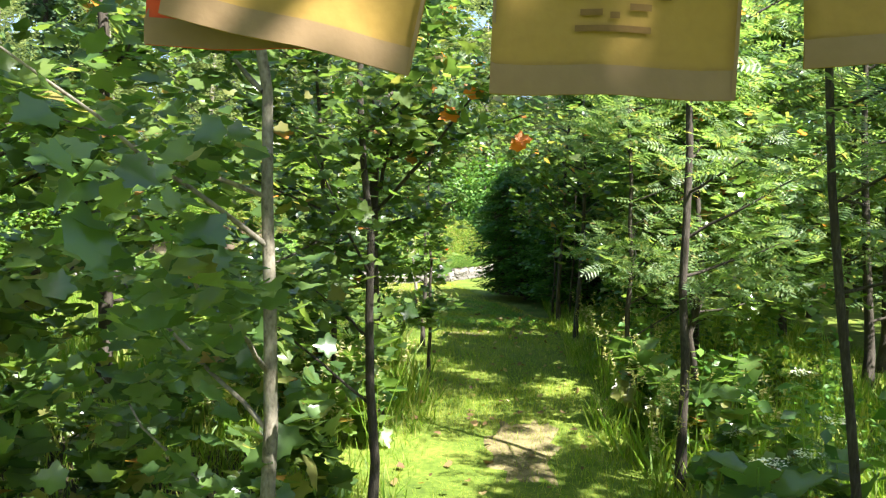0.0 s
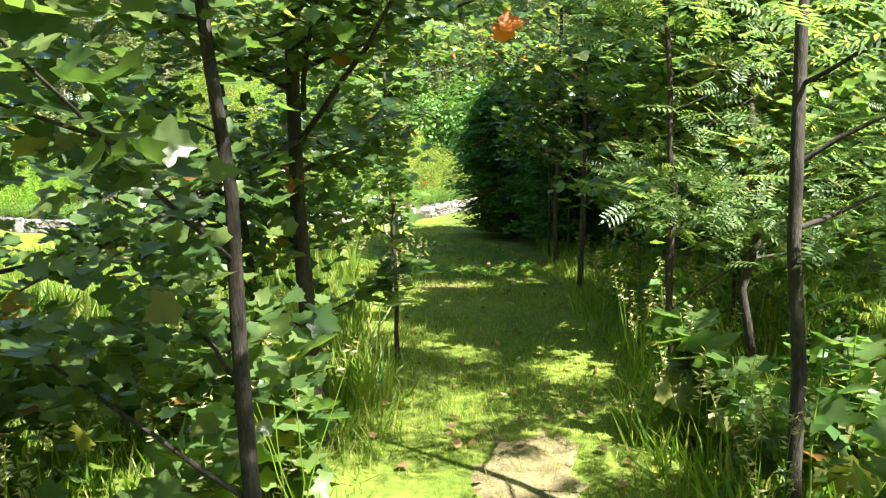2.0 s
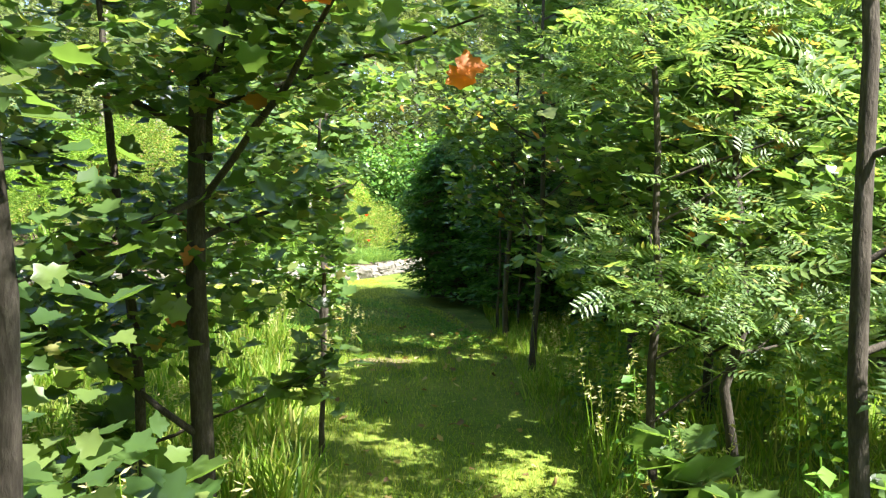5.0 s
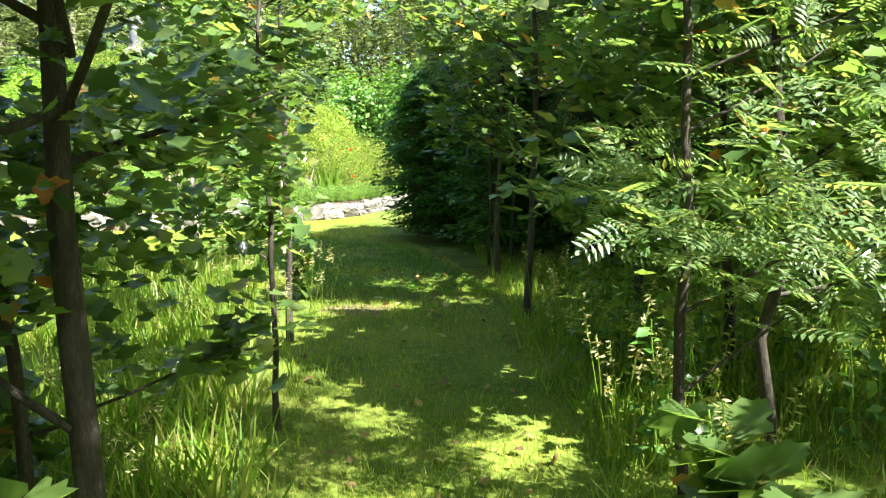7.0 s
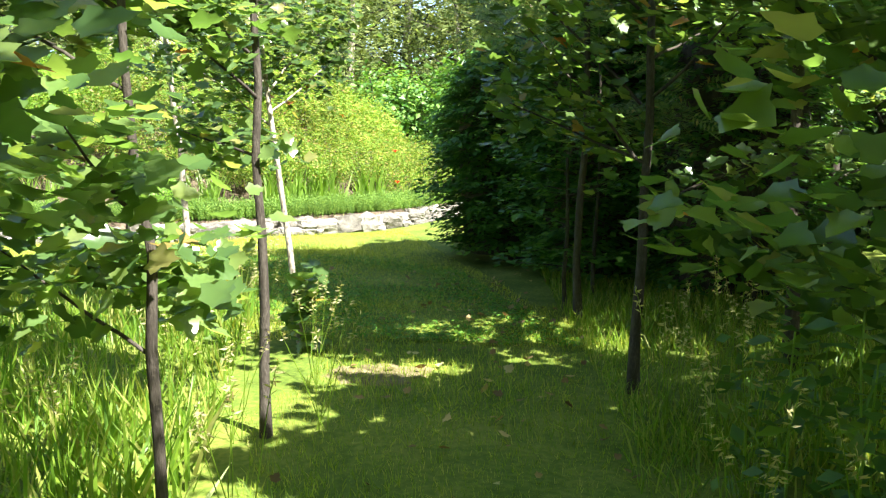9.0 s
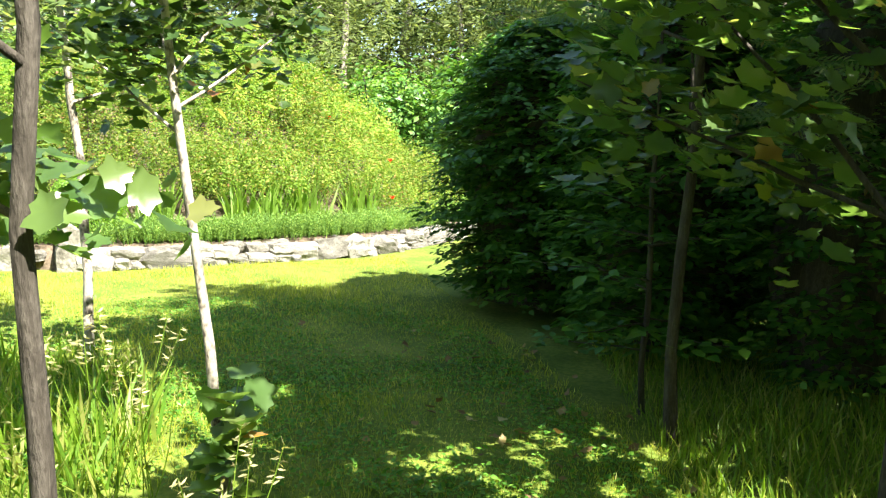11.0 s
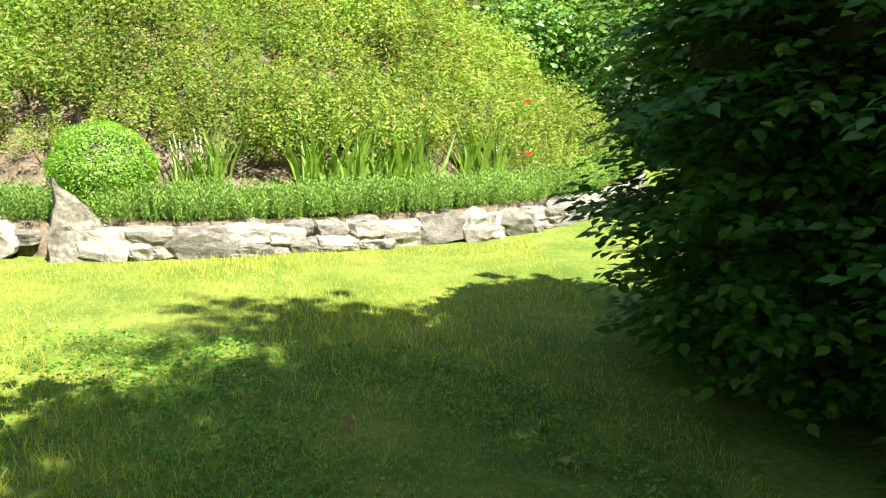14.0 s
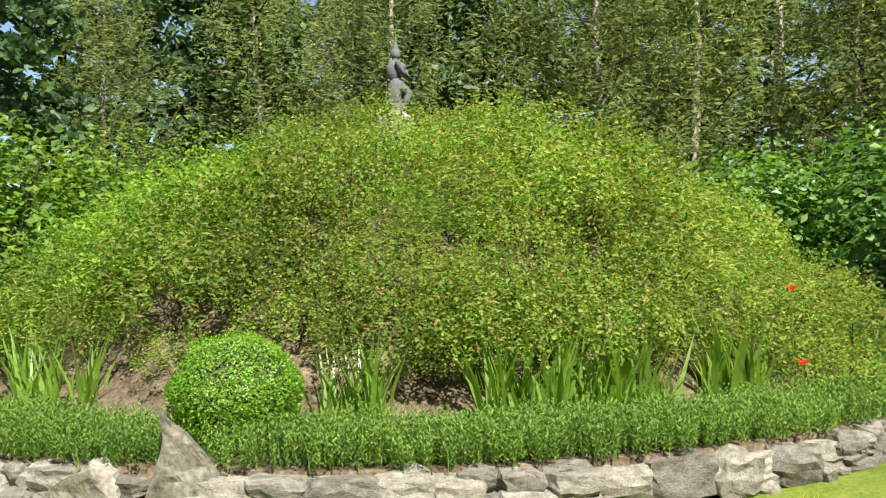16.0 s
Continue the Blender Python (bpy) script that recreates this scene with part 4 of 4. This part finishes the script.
far_copies(birch, [(2.5, 41, 0, 1, 1.05), (-7.0, 40.5, 0, 2, 1.0), (-16.5, 39.0, 0, 3.4, .95), (8, 39, 0, 4, .95), (5.5, 36.0, 0, 5.0, .8), (-13.5, 35.5, 0, 1.9, .75), (-0.4, 36.6, 0, 2.9, .7), (-18.5, 31, 0, 4.4, .7), (-9.0, 37.0, 0, .6, .75), (-4.2, 36.8, 0, 5.6, .8), (-6.4, 36.2, 0, 3.0, .85), (-11.5, 34.2, 0, 4.9, .8), (1.8, 36.8, 0, .2, .85), (3.2, 34.6, 0, 1.4, .7), (-15.5, 33.5, 0, 2.2, .8)])
far_copies(fir, [(-5.0, 43.5, 0, 1, 1.1), (0, 43, 0, 2, 1.1), (5.5, 43.5, 0, 3, 1.1), (11.5, 41, 0, 4, 1), (-14, 42.5, 0, 5, 1.1), (-20, 39, 0, .5, 1.05), (-23, 33, 0, 1.5, 1), (12.5, 33, 0, 2.5, 1), (14, 26, 0, 3.5, 1),
                 (-22, 26, 0, 4.5, .95), (-21, 18, 0, 5.5, .9), (15, 18, 0, 1.1, 1), (-14, 6, 0, 2.2, .9), (-16, 0, 0, 3.1, .9), (21, 8, 0, .3, .9), (20, -8, 0, 4.2, .9), (0, -16, 0, 5.2, .9), (-11, -11, 0, 2.4, .9), (10, -18, 0, 2.0, .9), (-16.5, 34.5, 0, 2.1, .8), (-12.0, 37.0, 0, .9, .9), (-19.5, 36, 0, 4.1, 1.0), (-18.6, 27.5, 0, 3.1, .8),
                 (-29, 42, 0, 1.0, 1.2), (-10, 50, 0, 2.0, 1.2), (4, 52, 0, 3.0, 1.2), (18, 46, 0, .7, 1.2)])


# ---- grasses and herbs ----
def in_lane(x, y):
    mid = .86 - .035 * np.clip(y - 9, 0, 20)
    return np.abs(x - mid)


def outside_mound(x, y):
    return np.hypot(x - CX, y - CY) > RW + .12


def turf(name, label, x0, x1, y0, y1, count, size, mat, test):
    x, y = rng.uniform(x0, x1, count), rng.uniform(y0, y1, count)
    k = test(x, y)
    x, y = x[k], y[k]
    pos = np.stack([x, y, ground_z(x, y) - .004], 1)
    nrm = rng.normal(0, .30, (len(x), 3)) + np.array([0, 0, 1.0])
    patch = .75 + .35 * np.sin(x * 1.9 + 1.3 * np.sin(y * 1.1)) * np.sin(y * 1.7)
    tagged(new(name, mesh_np(name, *scatter(BLADE, pos, nrm, size * rng.uniform(.5, 1.3, len(x)) * patch), mat)), label, "grass", kind="stuff")


turf("lawn_grass", "short mown lawn grass, bright green and yellowish", -8.5, 2.5, 13.0, 22.5, 190000, .062, M_GRASS,
     lambda x, y: outside_mound(x, y) & (x < 1.7 - .3 * (y - 13)))
# lane blades hold the shade tint in their colour
turf("path_grass", "short trodden grass along the lane, tinted greener for its shade", -.6, 2.2, .5, 14.5, 72000, .060, M_PATH_SHADE,
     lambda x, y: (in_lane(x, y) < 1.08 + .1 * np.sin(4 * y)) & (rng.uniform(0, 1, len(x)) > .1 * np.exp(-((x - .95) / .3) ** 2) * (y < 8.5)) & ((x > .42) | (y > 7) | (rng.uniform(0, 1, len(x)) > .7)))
turf("meadow_grass", "tall uncut grass beside the lane", -7.0, .4, 8.0, 15.5, 26000, .36, M_TALL,
     lambda x, y: (in_lane(x, y) > .85 + .2 * np.sin(2 * y)) & (x + .22 * (y - 8) < .2) & ((y < 13.8) | (x < -1.6)) & (y < 14.5 - .2 * x))
turf("meadow_grass", "tall uncut grass under the young trees", 1.45, 4.6, 3.0, 15.0, 15000, .26, M_TALL, lambda x, y: (in_lane(x, y) > .70 + .15 * np.sin(2.3 * y)) & (y < 11.6 + .5 * np.sin(3 * x)))
turf("meadow_grass", "thin grass under the maples", -5.0, .35, .5, 9.0, 15000, .20, M_TALL, lambda x, y: in_lane(x, y) > .62)

turf("shade_grass", "sparse dark grass under the trees", 1.3, 5.0, 10.8, 17.0, 24000, .17, M_TALL, lambda x, y: (in_lane(x, y) > .75) & (np.hypot(x - 1.1, y - 17.5) > 1.0))
turf("shade_grass", "sparse grass and sprouts under the maples", -3.4, .35, 2.2, 7.8, 9000, .14, M_TALL, lambda x, y: in_lane(x, y) > .55)


def seed_grass(at, tall):
    ob = thing("seed_grass", "tall grass stalks with pale drooping seed heads", "grass", "seeding grasses", at=at)
    for k in range(5):
        end = np.array([rng.normal(0, .10), rng.normal(0, .10), tall * rng.uniform(.75, 1.05)])
        line = bent((rng.normal(0, .03), rng.normal(0, .03), 0), end, 7, .006)
        part("stalk", mesh_np("stalk", *tube(line, np.linspace(.003, .0015, 7), 4), M_TALL, True), ob)
        n = 16
        s = np.linspace(.8, 1.0, n)
        q = np.stack([np.interp(s, np.linspace(0, 1, 7), line[:, c]) for c in range(3)], 1)
        part("seed_head", mesh_np("seed_head", *scatter(LEAF_SLIM, q, rng.normal(0, 1, (n, 3)), .035), M_SEED), ob)
    return ob


sg = [seed_grass((1.66, 6.6, 0), .75), seed_grass((.02, 9.9, 0), .7)]
for n in range(46):
    right = n % 2
    y = rng.uniform(5.2, 13.5)
    x = .86 + (rng.uniform(.68, 1.5) if right else -rng.uniform(.75, 1.8))
    far_copies(sg[n % 2], [(x, y, 0, rng.uniform(0, 6.28), rng.uniform(.75, 1.15))])


def herb(name, label, at, tall, leaves, size, mat, shape, flower=False):
    ob = thing(name, label, "plant", "herbs beside the lane", at=at)
    line = bent((0, 0, -.02), (rng.normal(0, .05), rng.normal(0, .05), tall), 7, .008)
    part("stem", mesh_np("stem", *tube(line, np.linspace(.006, .003, 7), 5), M_IRIS, True), ob)
    s = rng.uniform(.1, 1, leaves)
    q = np.stack([np.interp(s, np.linspace(0, 1, 7), line[:, c]) for c in range(3)], 1) + rng.normal(0, .05, (leaves, 3)) * np.array([1, 1, .3])
    part("foliage", mesh_np("leaves", *scatter(shape, q, rng.normal(0, .4, (leaves, 3)) + np.array([0, 0, 1.0]), size * rng.uniform(.6, 1.3, leaves)), mat), ob)
    if flower:
        n = 90
        a, r = rng.uniform(0, 6.28, n), .07 * np.sqrt(rng.uniform(0, 1, n))
        q = line[-1] + np.stack([r * np.cos(a), r * np.sin(a), rng.normal(0, .006, n) + .01], 1)
        part("flower_head", mesh_np("flower_head", *scatter(LEAF_PLAIN, q, rng.normal(0, .3, (n, 3)) + np.array([0, 0, 1.0]), .017), M_WHITE), ob)
    return ob


seedling = herb("maple_seedling", "knee-high maple seedling with broad green leaves", (-.28, 4.9, 0), .6, 46, .14, M_MAPLE, LEAF_MAPLE)
nettle = herb("nettle", "tall green leafy weed beside the lane", (2.1, 6.9, 0), .75, 40, .085, M_FAR, LEAF_PLAIN)
far_copies(seedling, [(-.44, 12.72, 0, 1.0, .95)])
umbel = herb("umbel_flower", "wild white umbel flower on a thin stem", (1.86, 4.5, 0), .62, 16, .12, M_ROWAN, LEAF_PINNATE, True)
far_copies(umbel, [(2.15, 4.9, 0, 1, .9), (1.72, 4.1, 0, 2, .8), (2.4, 5.3, 0, 3, 1.0), (2.0, 5.6, 0, 4, .75), (2.6, 6.4, 0, 5, 1.05), (1.75, 3.5, 0, 5.5, .7)])
for n in range(48):
    y = rng.uniform(2.6, 8.6)
    x = rng.uniform(-2.2, .10) if n % 3 else rng.uniform(1.75, 3.2)
    far_copies(seedling, [(x, y, 0, rng.uniform(0, 6.28), rng.uniform(.6, 1.25))])
for n in range(78):
    y = rng.uniform(4.2, 11.2)
    x = rng.uniform(1.8, 3.8)
    far_copies(nettle, [(x, y, 0, rng.uniform(0, 6.28), rng.uniform(.6, 1.15))])


# ---- cloth flags on a line across the lane ----
def flag(at, width, height, cloth, turn=0.0, printed=True, tilt=0.0):
    ob = thing("prayer_flag", "faded ochre cloth flag with a dark print and stitched hem" if printed else "faded red cloth flag", "flag", "flags on the line", at=at)
    n, m = 14, 14
    gx, gz = np.meshgrid(np.linspace(-.5, .5, n), np.linspace(0, -1, m))
    wav = lambda x, z: .010 * np.sin(x * 9 + at[0] * 5) * (-z) + .006 * np.sin(z * 7 + x * 3)
    v = np.stack([gx.ravel() * width, wav(gx, gz).ravel(), gz.ravel() * height], 1)
    i, j = np.meshgrid(np.arange(n - 1), np.arange(m - 1))
    a = (j * n + i).ravel()
    f = np.stack([a, a + 1, a + n + 1, a + n], 1)
    me = mesh_np("cloth", v, f, cloth, True)
    sheet = part("cloth", me, ob)
    sol = sheet.modifiers.new("thickness", 'SOLIDIFY')
    sol.thickness = .0012
    def strip(x0, x1, z0, z1, mat, name, off=-.0045):
        gx, gz = np.meshgrid(np.linspace(x0, x1, 8), np.linspace(z0, z1, 3))
        vv = np.stack([gx.ravel() * width, wav(gx, gz).ravel() + off, gz.ravel() * height], 1)
        i, j = np.meshgrid(np.arange(7), np.arange(2))
        aa = (j * 8 + i).ravel()
        part(name, mesh_np(name, vv, np.stack([aa, aa + 1, aa + 9, aa + 8], 1), mat), sheet)
    strip(-.5, .5, -1.0, -.90, M_HEM, "hem")
    strip(-.5, -.485, -1.0, 0, M_HEM, "hem")
    strip(.485, .5, -1.0, 0, M_HEM, "hem")
    if printed:
        for k, (x0, x1, z) in enumerate(((-.16, .15, -.765), (-.02, .02, -.72), (-.14, -.05, -.71), (.06, .15, -.69), (-.20, -.13, -.65), (.17, .23, -.65), (-.10, .0, -.64), (-.12, .12, -.56), (-.32, .3, -.45), (-.3, .28, -.36), (-.3, .3, -.27), (-.28, .3, -.18))):
            strip(x0, x1, z, z - .022, M_PRINT, "print_bar")
        for x0 in (-.33, .27):
            strip(x0, x0 + .03, -.2, -.5, M_PRINT, "print_bar")
    ob.rotation_euler = (0, tilt, turn)


flag((.715, 2.03, 1.952), .235, .26, M_CLOTH, .05, True, .21)
flag((.967, 2.03, 1.923), .221, .27, M_CLOTH, .0, True, .015)
flag((1.25, 2.05, 1.948), .235, .26, M_CLOTH, -.05, True, -.03)
flag((.628, 2.062, 1.962), .22, .262, M_CLOTH_RED, .08, False, .0)
line = thing("flag_line", "thin dark cord holding the cloth flags across the lane", "cord", at=(0, 0, 0))
part("cord", mesh_np("cord", *tube([(.12, 3.5, 2.35), (.20, 2.2, 1.99), (.5, 2.05, 1.95), (.98, 2.03, 1.925), (1.45, 2.06, 1.95), (1.70, 2.3, 2.0), (1.7, 3.9, 2.4)], np.full(7, .003), 6, 0), M_BARK, True), line)


def garden_post(at):
    ob = thing("garden_post", "short dark post with a pale cap beside the mound", "post", at=at)
    part("pole", mesh_np("pole", *tube([(0, 0, -.05), (0, 0, .3), (0, 0, .72)], [.03, .028, .026], 10, .02), M_BARK, True), ob)
    part("cap", mesh_np("cap", *tube([(0, 0, .70), (0, 0, .72), (0, 0, .78), (0, 0, .80)], [.03, .11, .10, .02], 14, .02), M_STATUE, True), ob)


garden_post((1.5, 26.3, 0))


def litter():
    n = 280
    y = rng.uniform(3.0, 16.5, n)
    x = .86 - .035 * np.clip(y - 9, 0, 20) + rng.normal(0, .55, n)
    pos = np.stack([x, y, ground_z(x, y) + .03], 1)
    tagged(new("fallen_leaves", mesh_np("fallen_leaves", *scatter(LEAF_MAPLE, pos, rng.normal(0, .35, (n, 3)) + np.array([0, 0, 1.0]), .055 * rng.uniform(.5, 1.2, n)), M_LITTER)),
           "scattered dry brown and yellow fallen leaves on the lane", "leaves", kind="stuff")


M_LITTER = leaf_mat("dry_leaf", [(0, (.10, .06, .03)), (.5, (.20, .12, .05)), (.85, (.34, .24, .10)), (1, (.42, .36, .22))], .7, .25)
litter()


# clover, spread dense up to the shade edge to green the shaded lawn
def clover():
    n = 85000
    x, y = rng.uniform(-6.5, 1.6, n), 13.0 + 4.3 * rng.uniform(0, 1, n) ** 1.2
    k = outside_mound(x, y) & (np.sin(x * 2.3 + np.sin(y * 1.9)) * np.sin(y * 2.1 + x) > rng.normal(-.1, .45, n)) & (x > rng.normal(-2.6, .7, n)) & (x < 1.5 - .3 * (y - 13))
    x, y = x[k], y[k]
    pos = np.stack([x, y, ground_z(x, y) + rng.uniform(.015, .045, len(x))], 1)
    tagged(new("clover", mesh_np("clover", *scatter(LEAF_PLAIN, pos, rng.normal(0, .35, (len(x), 3)) + np.array([0, 0, 1.0]), .030 * rng.uniform(.6, 1.3, len(x))), M_CLOVER)),
           "small round clover leaves in the lawn", "plant", kind="stuff")


clover()
